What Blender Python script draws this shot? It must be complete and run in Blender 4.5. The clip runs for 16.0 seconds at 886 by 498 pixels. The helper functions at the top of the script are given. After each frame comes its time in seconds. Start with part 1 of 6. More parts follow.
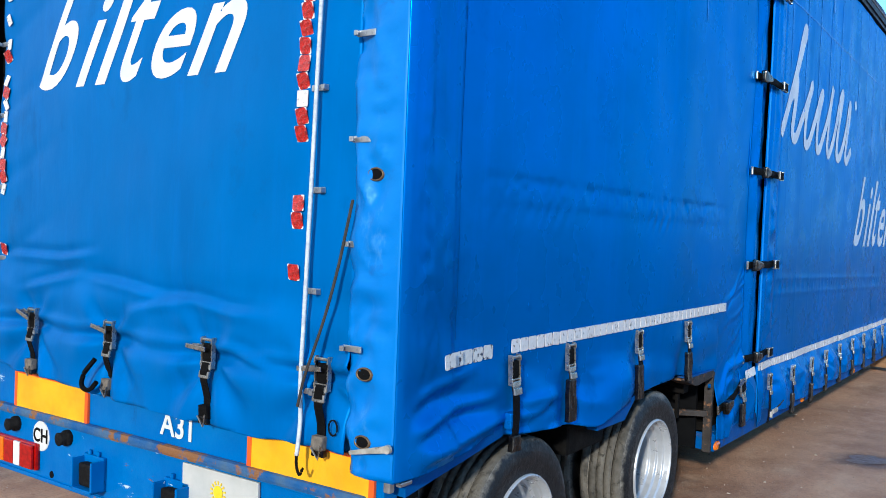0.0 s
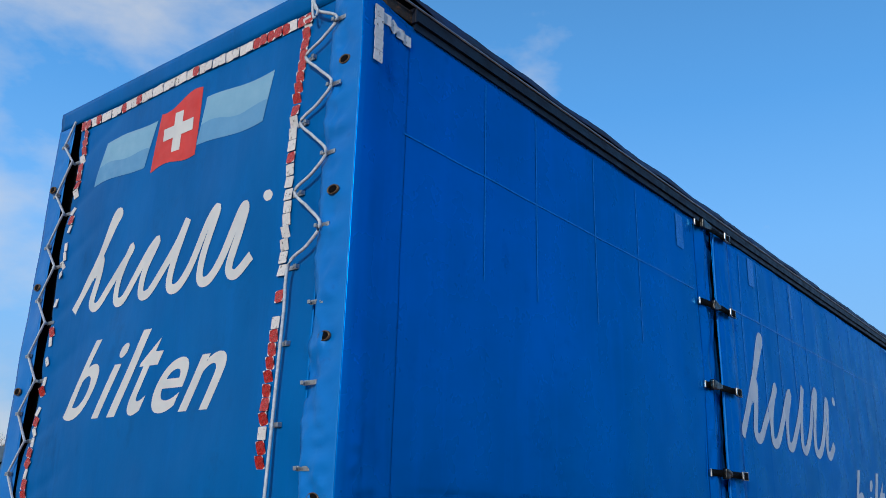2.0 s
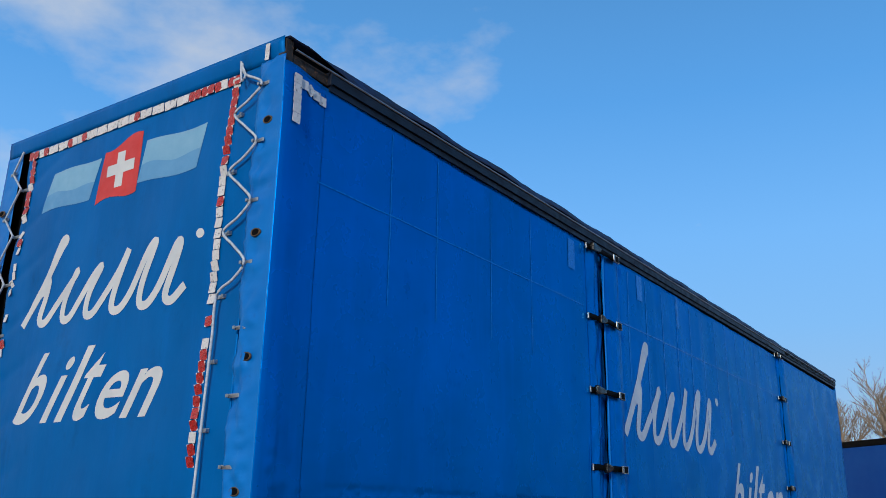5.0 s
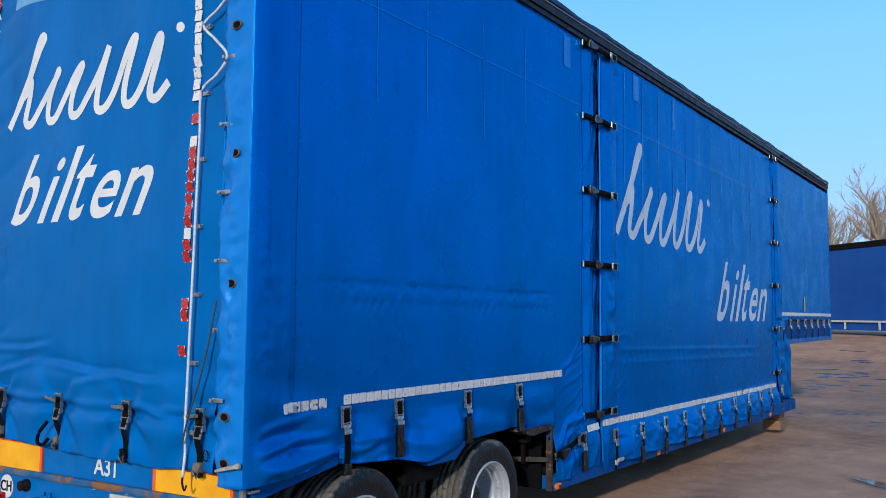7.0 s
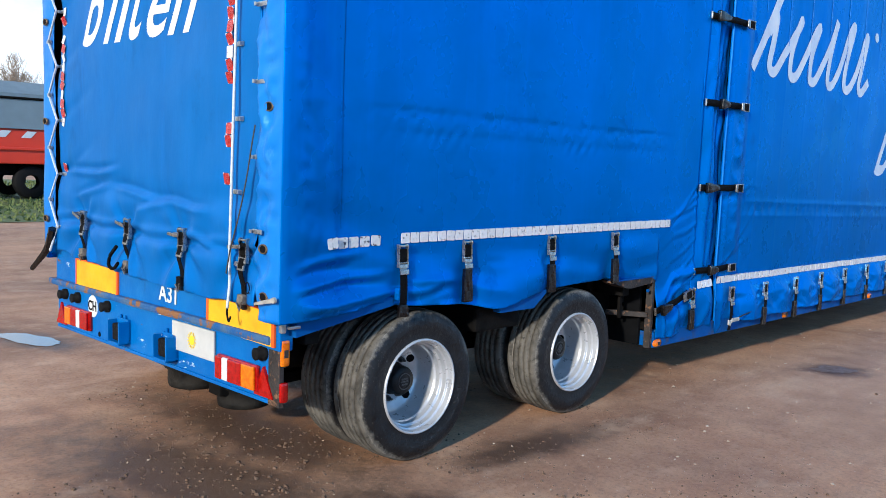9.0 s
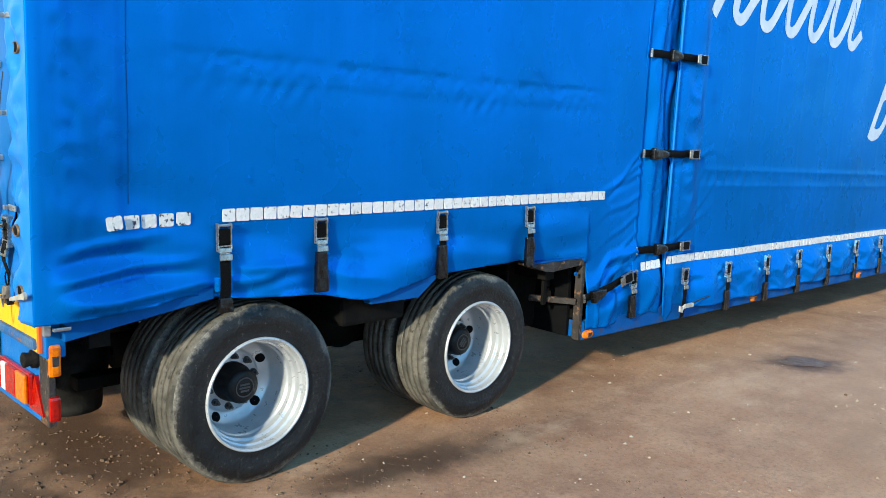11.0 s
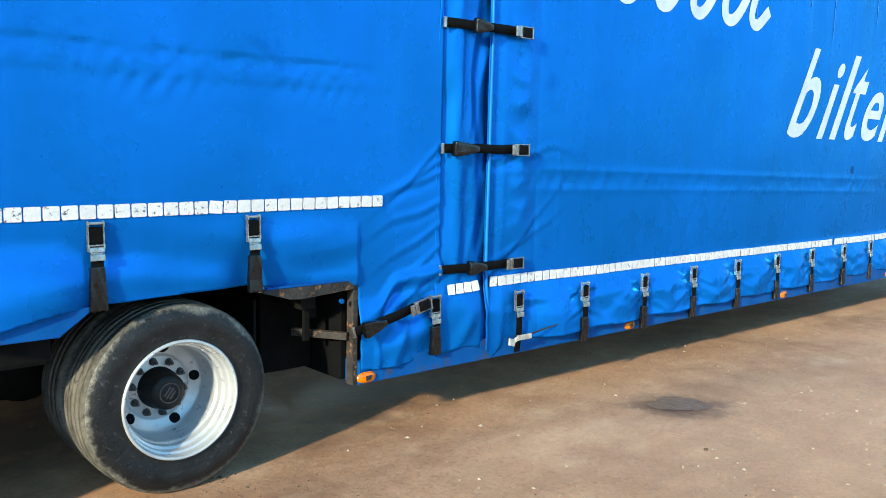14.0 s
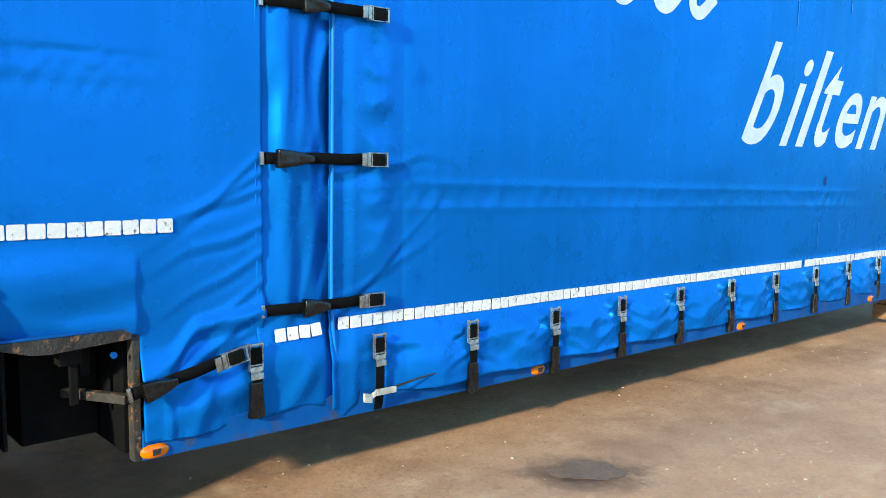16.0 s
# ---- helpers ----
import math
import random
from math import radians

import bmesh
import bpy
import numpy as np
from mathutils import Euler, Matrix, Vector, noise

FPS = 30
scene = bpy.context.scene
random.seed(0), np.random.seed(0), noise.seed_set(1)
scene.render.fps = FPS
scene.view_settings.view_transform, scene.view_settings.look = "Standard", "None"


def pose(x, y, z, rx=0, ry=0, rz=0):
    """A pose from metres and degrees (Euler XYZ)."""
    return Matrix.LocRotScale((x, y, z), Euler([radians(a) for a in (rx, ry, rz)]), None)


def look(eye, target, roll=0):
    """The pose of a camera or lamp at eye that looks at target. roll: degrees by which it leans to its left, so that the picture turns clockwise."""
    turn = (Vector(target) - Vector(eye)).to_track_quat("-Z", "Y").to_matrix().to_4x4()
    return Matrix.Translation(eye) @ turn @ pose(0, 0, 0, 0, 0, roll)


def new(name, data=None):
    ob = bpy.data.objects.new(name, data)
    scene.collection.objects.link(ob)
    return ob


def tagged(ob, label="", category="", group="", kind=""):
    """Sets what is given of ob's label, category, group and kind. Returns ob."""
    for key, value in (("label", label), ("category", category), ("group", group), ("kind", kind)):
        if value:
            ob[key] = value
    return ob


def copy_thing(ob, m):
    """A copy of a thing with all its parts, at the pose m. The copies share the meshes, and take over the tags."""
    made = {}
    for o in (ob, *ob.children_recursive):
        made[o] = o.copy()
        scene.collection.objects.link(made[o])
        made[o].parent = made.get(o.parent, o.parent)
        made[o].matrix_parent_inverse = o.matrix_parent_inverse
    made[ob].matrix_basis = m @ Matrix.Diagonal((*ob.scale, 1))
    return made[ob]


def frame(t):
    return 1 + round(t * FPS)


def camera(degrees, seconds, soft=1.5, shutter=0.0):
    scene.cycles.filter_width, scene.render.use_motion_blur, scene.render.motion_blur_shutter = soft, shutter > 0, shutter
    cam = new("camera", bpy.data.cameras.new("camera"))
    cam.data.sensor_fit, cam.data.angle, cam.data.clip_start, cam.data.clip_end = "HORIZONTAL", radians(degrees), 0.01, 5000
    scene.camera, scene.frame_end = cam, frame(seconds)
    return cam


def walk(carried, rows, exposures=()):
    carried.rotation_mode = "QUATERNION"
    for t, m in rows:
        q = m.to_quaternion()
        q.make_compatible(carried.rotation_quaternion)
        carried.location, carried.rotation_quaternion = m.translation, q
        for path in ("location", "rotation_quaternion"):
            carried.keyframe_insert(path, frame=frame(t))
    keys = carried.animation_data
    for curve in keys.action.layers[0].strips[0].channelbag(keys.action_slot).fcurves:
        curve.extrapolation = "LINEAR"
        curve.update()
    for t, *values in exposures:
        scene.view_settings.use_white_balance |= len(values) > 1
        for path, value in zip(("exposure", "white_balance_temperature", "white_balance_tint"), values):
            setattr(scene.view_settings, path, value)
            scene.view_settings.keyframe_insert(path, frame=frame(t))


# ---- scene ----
cam = camera(55.2, 16.0, soft=0.8)
PATH = [
    (0, (1.581, -1.971, 1.571), (0.416, -0.347, 1.517), 2.3),
    (0.5, (1.76, -2.087, 1.596), (0.567, -0.485, 1.705), 2.2),
    (1, (1.955, -2.212, 1.63), (0.739, -0.656, 1.943), 2.1),
    (1.5, (2.116, -2.246, 1.658), (0.902, -0.734, 2.151), 1.9),
    (2, (2.319, -2.248, 1.667), (1.116, -0.769, 2.269), 1.6),
    (2.5, (2.454, -2.332, 1.683), (1.252, -0.864, 2.316), 1.7),
    (3, (2.564, -2.458, 1.677), (1.408, -0.961, 2.329), 1.1),
    (3.2, (2.617, -2.485, 1.682), (1.505, -0.957, 2.339), 0.6),
    (5.3, (2.921, -2.744, 1.641), (1.831, -1.164, 2.205), 1.0),
    (5.5, (2.925, -2.751, 1.632), (1.829, -1.165, 2.167), 1.1),
    (6, (2.908, -2.751, 1.616), (1.801, -1.148, 2.069), 0.9),
    (6.5, (2.908, -2.727, 1.601), (1.79, -1.102, 1.932), 0.6),
    (7, (2.921, -2.673, 1.584), (1.792, -1.029, 1.739), 0.5),
    (7.5, (2.951, -2.547, 1.561), (1.82, -0.898, 1.57), 0.5),
    (8, (2.978, -2.44, 1.527), (1.746, -0.866, 1.456), 0.6),
    (8.2, (2.995, -2.378, 1.521), (1.676, -0.878, 1.433), 0.5),
    (10.3, (2.99, -1.341, 1.534), (1.577, 0.047, 1.26), 2.5),
    (10.5, (2.972, -1.223, 1.525), (1.558, 0.165, 1.249), 2.5),
    (11, (2.948, -0.953, 1.537), (1.523, 0.419, 1.241), 2.5),
    (11.5, (3.008, -0.67, 1.514), (1.571, 0.691, 1.223), 2.3),
    (12, (3.054, -0.421, 1.515), (1.613, 0.934, 1.222), 2.2),
    (12.5, (3.044, -0.138, 1.465), (1.594, 1.21, 1.182), 1.9),
    (13, (3.033, 0.156, 1.454), (1.575, 1.497, 1.182), 1.7),
    (13.5, (3.054, 0.459, 1.423), (1.591, 1.798, 1.17), 1.5),
    (14, (3.11, 0.747, 1.414), (1.641, 2.084, 1.171), 1.3),
    (14.5, (3.081, 1.049, 1.391), (1.608, 2.383, 1.16), 1.2),
    (15, (2.993, 1.358, 1.408), (1.516, 2.689, 1.185), 1.0),
    (15.5, (2.974, 1.631, 1.401), (1.489, 2.953, 1.189), 0.9),
    (16, (2.963, 1.895, 1.41), (1.47, 3.209, 1.197), 0.9),
]
EXPOSURES = [(0, -0.05, 6200, 6), (0.5, -0.38, 6200, 10), (1, -0.64, 6250, 10), (1.5, -0.86, 6300, 10), (2.5, -1.06, 6250, 9), (5.5, -1.02, 6300, 9), (6.2, -0.9, 6250, 9), (7, -0.58, 6200, 10), (8, -0.22, 6050, 10), (9.2, 0.16, 6500, 9), (10.5, 0.33, 6900, 2), (11.5, 0.67, 7250, -3), (14, 0.8, 7550, -4), (16, 0.8, 7550, -4)]
walk(cam, [(t, look(eye, target, roll)) for t, eye, target, roll in PATH], EXPOSURES)

# ---- light ----
SUN_WAY = Vector((0.95, -2.75, 1.0)).normalized()
SUN_EL = math.asin(SUN_WAY.z)
SUN_AZ = math.atan2(SUN_WAY.x, SUN_WAY.y)
CLOUD_WAY = (-0.82, -0.6, -0.35)


def make_world():
    w = bpy.data.worlds.new("sky")
    scene.world = w
    w.use_nodes = True
    n, l = w.node_tree.nodes, w.node_tree.links
    n.clear()
    out = n.new("ShaderNodeOutputWorld")
    bg = n.new("ShaderNodeBackground")
    sky = n.new("ShaderNodeTexSky")
    sky.sky_type = "NISHITA"
    sky.sun_disc = False
    sky.sun_elevation = SUN_EL
    sky.sun_rotation = SUN_AZ
    sky.altitude = 600
    sky.air_density, sky.dust_density, sky.ozone_density = 1.15, 0.1, 3.2
    co = n.new("ShaderNodeTexCoord")
    mp = n.new("ShaderNodeMapping")
    mp.inputs["Scale"].default_value = (2.7, 2.7, 5.0)
    mp.inputs["Location"].default_value = (0.35, 0.2, 0.0)
    ns = n.new("ShaderNodeTexNoise")
    ns.inputs["Scale"].default_value = 1.0
    ns.inputs["Detail"].default_value = 7.0
    ns.inputs["Roughness"].default_value = 0.55
    rp = n.new("ShaderNodeValToRGB")
    rp.color_ramp.elements[0].position, rp.color_ramp.elements[0].color = 0.53, (0, 0, 0, 1)
    rp.color_ramp.elements[1].position, rp.color_ramp.elements[1].color = 0.74, (0.85, 0.85, 0.85, 1)
    # thin cloud round the sun and to the west, clear blue to the north
    dot = n.new("ShaderNodeVectorMath")
    dot.operation = "DOT_PRODUCT"
    dot.inputs[1].default_value = CLOUD_WAY
    lean = n.new("ShaderNodeMath")
    lean.operation = "MULTIPLY_ADD"
    lean.inputs[1].default_value, lean.inputs[2].default_value = 0.31, 0.03
    total = n.new("ShaderNodeMath")
    total.operation = "ADD"
    deep = n.new("ShaderNodeHueSaturation")
    deep.inputs["Saturation"].default_value, deep.inputs["Value"].default_value = 1.1, 0.85
    mx = n.new("ShaderNodeMix")
    mx.data_type = "RGBA"
    mx.inputs["B"].default_value = (10.6, 10.6, 10.6, 1)
    l.new(co.outputs["Generated"], dot.inputs[0])
    l.new(dot.outputs["Value"], lean.inputs[0])
    l.new(lean.outputs[0], total.inputs[0])
    l.new(ns.outputs["Fac"], total.inputs[1])
    l.new(sky.outputs[0], deep.inputs["Color"])
    l.new(co.outputs["Generated"], mp.inputs["Vector"])
    l.new(mp.outputs[0], ns.inputs["Vector"])
    l.new(total.outputs[0], rp.inputs[0])
    l.new(rp.outputs[0], mx.inputs["Factor"])
    # pale winter haze towards the horizon
    sep = n.new("ShaderNodeSeparateXYZ")
    low = n.new("ShaderNodeMapRange")
    for key, v in (("From Min", 0.3), ("From Max", 0.95), ("To Min", 0.95), ("To Max", 0.0)):
        low.inputs[key].default_value = v
    haze = n.new("ShaderNodeMix")
    haze.data_type = "RGBA"
    tone = n.new("ShaderNodeValToRGB")
    tone.color_ramp.elements[0].position, tone.color_ramp.elements[0].color = 0.0, (0.44, 0.60, 0.76, 1)
    tone.color_ramp.elements[1].position, tone.color_ramp.elements[1].color = 0.45, (0.14, 0.49, 1.08, 1)
    middle = tone.color_ramp.elements.new(0.2)
    middle.color = (0.26, 0.57, 1.0, 1)
    strong = n.new("ShaderNodeVectorMath")
    strong.operation = "SCALE"
    strong.inputs["Scale"].default_value = 14.6
    l.new(sep.outputs["Z"], tone.inputs[0])
    l.new(tone.outputs[0], strong.inputs[0])
    l.new(strong.outputs[0], haze.inputs["B"])
    l.new(co.outputs["Generated"], sep.inputs[0])
    l.new(sep.outputs["Z"], low.inputs["Value"])
    l.new(low.outputs["Result"], haze.inputs["Factor"])
    l.new(deep.outputs[0], haze.inputs["A"])
    l.new(haze.outputs["Result"], mx.inputs["A"])
    l.new(mx.outputs["Result"], bg.inputs[0])
    bg.inputs[1].default_value = 0.13
    l.new(bg.outputs[0], out.inputs[0])


make_world()
sun_lamp = bpy.data.lights.new("sun", "SUN")
sun_lamp.energy, sun_lamp.angle, sun_lamp.color = 5.0, radians(2.5), (1.0, 0.93, 0.83)
sun = new("sun", sun_lamp)
sun.matrix_world = look(SUN_WAY * 60, (0, 0, 0))


# ---- materials ----
def rgb(r, g, b):
    """Linear colour from display values of 0 to 255."""
    return tuple((c / 255 / 12.92) if c < 10 else ((c / 255 + 0.055) / 1.055) ** 2.4 for c in (r, g, b))


def mixed(nt, fac, a, b, blend="MIX"):
    m = nt.nodes.new("ShaderNodeMix")
    m.data_type, m.blend_type = "RGBA", blend
    for key, v in (("Factor", fac), ("A", a), ("B", b)):
        if isinstance(v, (int, float)):
            m.inputs[key].default_value = v
        elif isinstance(v, tuple):
            m.inputs[key].default_value = (*v[:3], 1)
        else:
            nt.links.new(v, m.inputs[key])
    return m.outputs["Result"]


def scaled(nt, value, k, add=0.0):
    m = nt.nodes.new("ShaderNodeMath")
    m.operation = "MULTIPLY_ADD"
    nt.links.new(value, m.inputs[0])
    m.inputs[1].default_value, m.inputs[2].default_value = k, add
    return m.outputs[0]


def noise_of(nt, scale, detail=4.0, rough=0.55, stretch=(1, 1, 1), lo=0.35, hi=0.65, shift=(0, 0, 0), own=False):
    co = nt.nodes.new("ShaderNodeTexCoord")
    mp = nt.nodes.new("ShaderNodeMapping")
    mp.inputs["Scale"].default_value = stretch
    mp.inputs["Location"].default_value = shift
    ns = nt.nodes.new("ShaderNodeTexNoise")
    ns.inputs["Scale"].default_value, ns.inputs["Detail"].default_value, ns.inputs["Roughness"].default_value = scale, detail, rough
    mr = nt.nodes.new("ShaderNodeMapRange")
    mr.inputs["From Min"].default_value, mr.inputs["From Max"].default_value = lo, hi
    nt.links.new(co.outputs["Object"], mp.inputs["Vector"])
    nt.links.new(mp.outputs[0], ns.inputs["Vector"])
    if own:
        ns.noise_dimensions = "4D"
        info = nt.nodes.new("ShaderNodeObjectInfo")
        nt.links.new(scaled(nt, info.outputs["Random"], 60.0), ns.inputs["W"])
    nt.links.new(ns.outputs["Fac"], mr.inputs["Value"])
    return mr.outputs[0]


def surface(name, base, rough=0.5, metal=0.0, other=None, grain=6.0, grain_amount=0.5, wear=None, wear_scale=14.0, wear_lo=0.58, wear_hi=0.7,
            bump=0.0, bump_scale=60.0, rough_var=0.1, stretch=(1, 1, 1), vary=0.0, spec=0.5, coat=0.0, sheen=(1, 1, 1), ior=1.5, own=False):
    """A two-scale procedural surface: broad variation towards other, small wear spots, fine relief."""
    m = bpy.data.materials.new(name)
    m.use_nodes = True
    nt = m.node_tree
    b = nt.nodes["Principled BSDF"]
    b.inputs["Metallic"].default_value = metal
    b.inputs["Specular IOR Level"].default_value = spec
    b.inputs["IOR"].default_value = ior
    b.inputs["Specular Tint"].default_value = (*sheen, 1)
    b.inputs["Coat Weight"].default_value = coat
    colour = base
    if other is not None:
        colour = mixed(nt, scaled(nt, noise_of(nt, grain, 5, 0.6, stretch), grain_amount), base, other)
    if wear is not None:
        colour = mixed(nt, noise_of(nt, wear_scale, 6, 0.65, stretch, wear_lo, wear_hi, (3.1, 1.7, 0.4), own), colour, wear)
    if vary:
        info = nt.nodes.new("ShaderNodeObjectInfo")
        colour = mixed(nt, scaled(nt, info.outputs["Random"], vary), colour, tuple(c * 0.45 for c in base))
    if isinstance(colour, tuple):
        b.inputs["Base Color"].default_value = (*colour, 1)
    else:
        nt.links.new(colour, b.inputs["Base Color"])
    nt.links.new(scaled(nt, noise_of(nt, grain * 2.7, 4, 0.6, stretch), 2 * rough_var, rough - rough_var), b.inputs["Roughness"])
    if bump:
        bp = nt.nodes.new("ShaderNodeBump")
        bp.inputs["Strength"].default_value, bp.inputs["Distance"].default_value = bump, 0.01
        nt.links.new(noise_of(nt, bump_scale, 5, 0.6, stretch, 0.2, 0.8), bp.inputs["Height"])
        nt.links.new(bp.outputs[0], b.inputs["Normal"])
    return m


M_TARP = surface("tarpaulin_blue", rgb(0, 93, 169), 0.29, metal=0.4, spec=0.03, ior=1.2, sheen=(0.52, 0.98, 0.97), other=rgb(0, 101, 190), grain=1.1, grain_amount=0.8, wear=rgb(0, 75, 148), wear_scale=3.5,
                 wear_lo=0.62, wear_hi=0.8, bump=0.10, bump_scale=9, rough_var=0.06)
M_REAR = surface("tarpaulin_faded", rgb(0, 86, 152), 0.46, metal=0.15, spec=0.3, ior=1.32, sheen=(0.2, 0.6, 1), other=rgb(2, 98, 170), grain=2.2, grain_amount=0.9, wear=rgb(10, 70, 118), wear_scale=4.5,
                 wear_lo=0.6, wear_hi=0.85, bump=0.12, bump_scale=8, rough_var=0.06, stretch=(1, 1, 0.45))
M_FLAP = surface("tarpaulin_corner", rgb(0, 100, 180), 0.45, metal=0.05, ior=1.42, sheen=(0.4, 0.7, 1), other=rgb(16, 116, 194), grain=2.0, grain_amount=0.8, wear=rgb(24, 78, 150), wear_scale=9,
                 wear_lo=0.62, wear_hi=0.8, bump=0.15, bump_scale=10)
M_ROOF = surface("roof_tarpaulin", rgb(10, 40, 84), 0.6, other=rgb(18, 28, 48), grain=3, grain_amount=0.9, wear=rgb(14, 18, 26), wear_scale=9, bump=0.3, bump_scale=12)
M_STEEL = surface("blue_steel", rgb(0, 84, 152), 0.45, spec=0.2, sheen=(0.3, 0.6, 1), other=rgb(4, 98, 166), grain=4, grain_amount=0.9, wear=rgb(52, 48, 46), wear_scale=13,
                  wear_lo=0.68, wear_hi=0.76, bump=0.1, bump_scale=40)


def chipped(m, chip, scale, lo, hi, stretch=(1, 1, 1), shift=(0, 0, 0)):
    """Lays a further coat of chips and scratches over a surface."""
    nt = m.node_tree
    b = nt.nodes["Principled BSDF"]
    old = b.inputs["Base Color"].links[0].from_socket
    nt.links.new(mixed(nt, noise_of(nt, scale, 7, 0.75, stretch, lo, hi, shift), old, chip), b.inputs["Base Color"])


chipped(M_STEEL, rgb(168, 186, 200), 9, 0.655, 0.67, (0.5, 1, 1.6), (2, 0, 1))
chipped(M_STEEL, rgb(118, 78, 46), 7, 0.665, 0.685, (0.6, 1, 1.4), (7, 3, 2))
chipped(M_STEEL, rgb(14, 44, 86), 5, 0.62, 0.75, (1, 1, 0.25), (1, 8, 2))
M_LEDGE = surface("scuffed_ledge", rgb(14, 74, 130), 0.6, spec=0.2, sheen=(0.3, 0.6, 1), other=rgb(72, 96, 118), grain=7, grain_amount=0.9, wear=rgb(122, 84, 54), wear_scale=8, wear_lo=0.52, wear_hi=0.57, bump=0.3, bump_scale=50)
M_RAILBLUE = surface("dirty_rail_shaded_skirt", rgb(4, 66, 128), 0.6, spec=0.08, sheen=(0.2, 0.5, 1), other=rgb(10, 78, 142), grain=4, grain_amount=0.9, wear=rgb(66, 60, 54), wear_scale=8, wear_lo=0.56, wear_hi=0.74, bump=0.15, bump_scale=40)
chipped(M_RAILBLUE, rgb(150, 164, 176), 11, 0.69, 0.71, (1, 0.4, 1), (2, 5, 1))
chipped(M_RAILBLUE, rgb(104, 72, 48), 8, 0.68, 0.71, (1, 0.5, 1), (9, 2, 4))
M_RUST = surface("rusty_steel", rgb(34, 30, 29), 0.75, spec=0.25, other=rgb(58, 54, 52), grain=9, grain_amount=0.9, wear=rgb(112, 80, 58), wear_scale=22, wear_lo=0.56,
                 wear_hi=0.64, bump=0.4, bump_scale=70)
M_DARK = surface("dark_chassis", rgb(7, 7, 7), 0.8, spec=0.1, other=rgb(18, 16, 15), grain=5, grain_amount=0.9, bump=0.2, bump_scale=40)
# near-black that paints in the shade of gaps, holes and insides
M_HOLLOW_SHADE = surface("hollow_shade", rgb(8, 9, 11), 0.9, spec=0.1, other=rgb(14, 14, 16))
M_RAIL = surface("dark_rail", rgb(10, 17, 30), 0.55, metal=0.1, spec=0.3, other=rgb(24, 32, 48), grain=4, grain_amount=0.8, wear=rgb(24, 24, 28), wear_scale=9, bump=0.1)
M_ALU = surface("aluminium", rgb(176, 180, 184), 0.38, metal=0.8, other=rgb(130, 134, 140), grain=14, grain_amount=0.8)
M_CHROME = surface("chrome_buckle", rgb(172, 170, 165), 0.32, metal=0.85, other=rgb(92, 91, 89), grain=30, grain_amount=0.7)
M_WEB = surface("black_webbing", rgb(5, 5, 6), 0.8, spec=0.1, other=rgb(10, 10, 11), grain=40, grain_amount=0.8, bump=0.35, bump_scale=260)
M_SLEEVE = surface("black_sleeve", rgb(5, 5, 6), 0.3, spec=0.4, other=rgb(12, 12, 13), grain=16, grain_amount=0.7, bump=0.22, bump_scale=11)
M_WHITE = surface("white_print", rgb(200, 202, 201), 0.5, other=rgb(182, 187, 191), grain=5, grain_amount=0.8)
M_PALE = surface("white_print_worn", rgb(196, 201, 208), 0.5, other=rgb(164, 180, 202), grain=6, grain_amount=0.8)
M_RED = surface("red_print", rgb(196, 48, 44), 0.5, other=rgb(176, 42, 42), grain=5, grain_amount=0.8)
M_SKYBLUE = surface("pale_blue_print", rgb(118, 166, 194), 0.5, other=rgb(104, 154, 186), grain=5, grain_amount=0.8)
M_SKYBLUE2 = surface("mid_blue_print", rgb(78, 136, 180), 0.5, other=rgb(88, 146, 188), grain=5, grain_amount=0.8)
M_TAPE = surface("white_reflector", rgb(216, 214, 213), 0.4, other=rgb(190, 189, 190), grain=60, grain_amount=0.8, wear=rgb(72, 70, 70), wear_scale=62,
                 wear_lo=0.575, wear_hi=0.635, vary=0.25, own=True)
M_TORN = surface("torn_reflector", rgb(200, 201, 200), 0.4, other=rgb(170, 172, 172), grain=60, grain_amount=0.8, wear=rgb(22, 34, 58), wear_scale=48,
                 wear_lo=0.56, wear_hi=0.59, own=True)


def peeling_red():
    """Red film cracked and peeled back from a pale backing."""
    m = surface("red_reflector", rgb(196, 30, 24), 0.3, other=rgb(120, 18, 18), grain=70, grain_amount=1.0, coat=0.3, bump=0.5, bump_scale=70)
    nt = m.node_tree
    b = nt.nodes["Principled BSDF"]
    old = b.inputs["Base Color"].links[0].from_socket
    co, info = nt.nodes.new("ShaderNodeTexCoord"), nt.nodes.new("ShaderNodeObjectInfo")
    mp = nt.nodes.new("ShaderNodeMapping")
    mp.inputs["Scale"].default_value = (46, 0, 43)
    ln = nt.nodes.new("ShaderNodeVectorMath")
    ln.operation = "LENGTH"
    ns = nt.nodes.new("ShaderNodeTexNoise")
    ns.noise_dimensions = "4D"
    ns.inputs["Scale"].default_value, ns.inputs["Detail"].default_value = 38, 3
    add = nt.nodes.new("ShaderNodeMath")
    add.operation = "ADD"
    mr = nt.nodes.new("ShaderNodeMapRange")
    mr.inputs["From Min"].default_value, mr.inputs["From Max"].default_value = 1.86, 1.98
    nt.links.new(co.outputs["Object"], mp.inputs["Vector"])
    nt.links.new(mp.outputs[0], ln.inputs[0])
    nt.links.new(co.outputs["Object"], ns.inputs["Vector"])
    nt.links.new(scaled(nt, info.outputs["Random"], 40), ns.inputs["W"])
    nt.links.new(ln.outputs["Value"], add.inputs[0])
    nt.links.new(scaled(nt, ns.outputs["Fac"], 1.1), add.inputs[1])
    nt.links.new(add.outputs[0], mr.inputs["Value"])
    nt.links.new(mixed(nt, mr.outputs[0], old, rgb(222, 220, 218)), b.inputs["Base Color"])
    return m


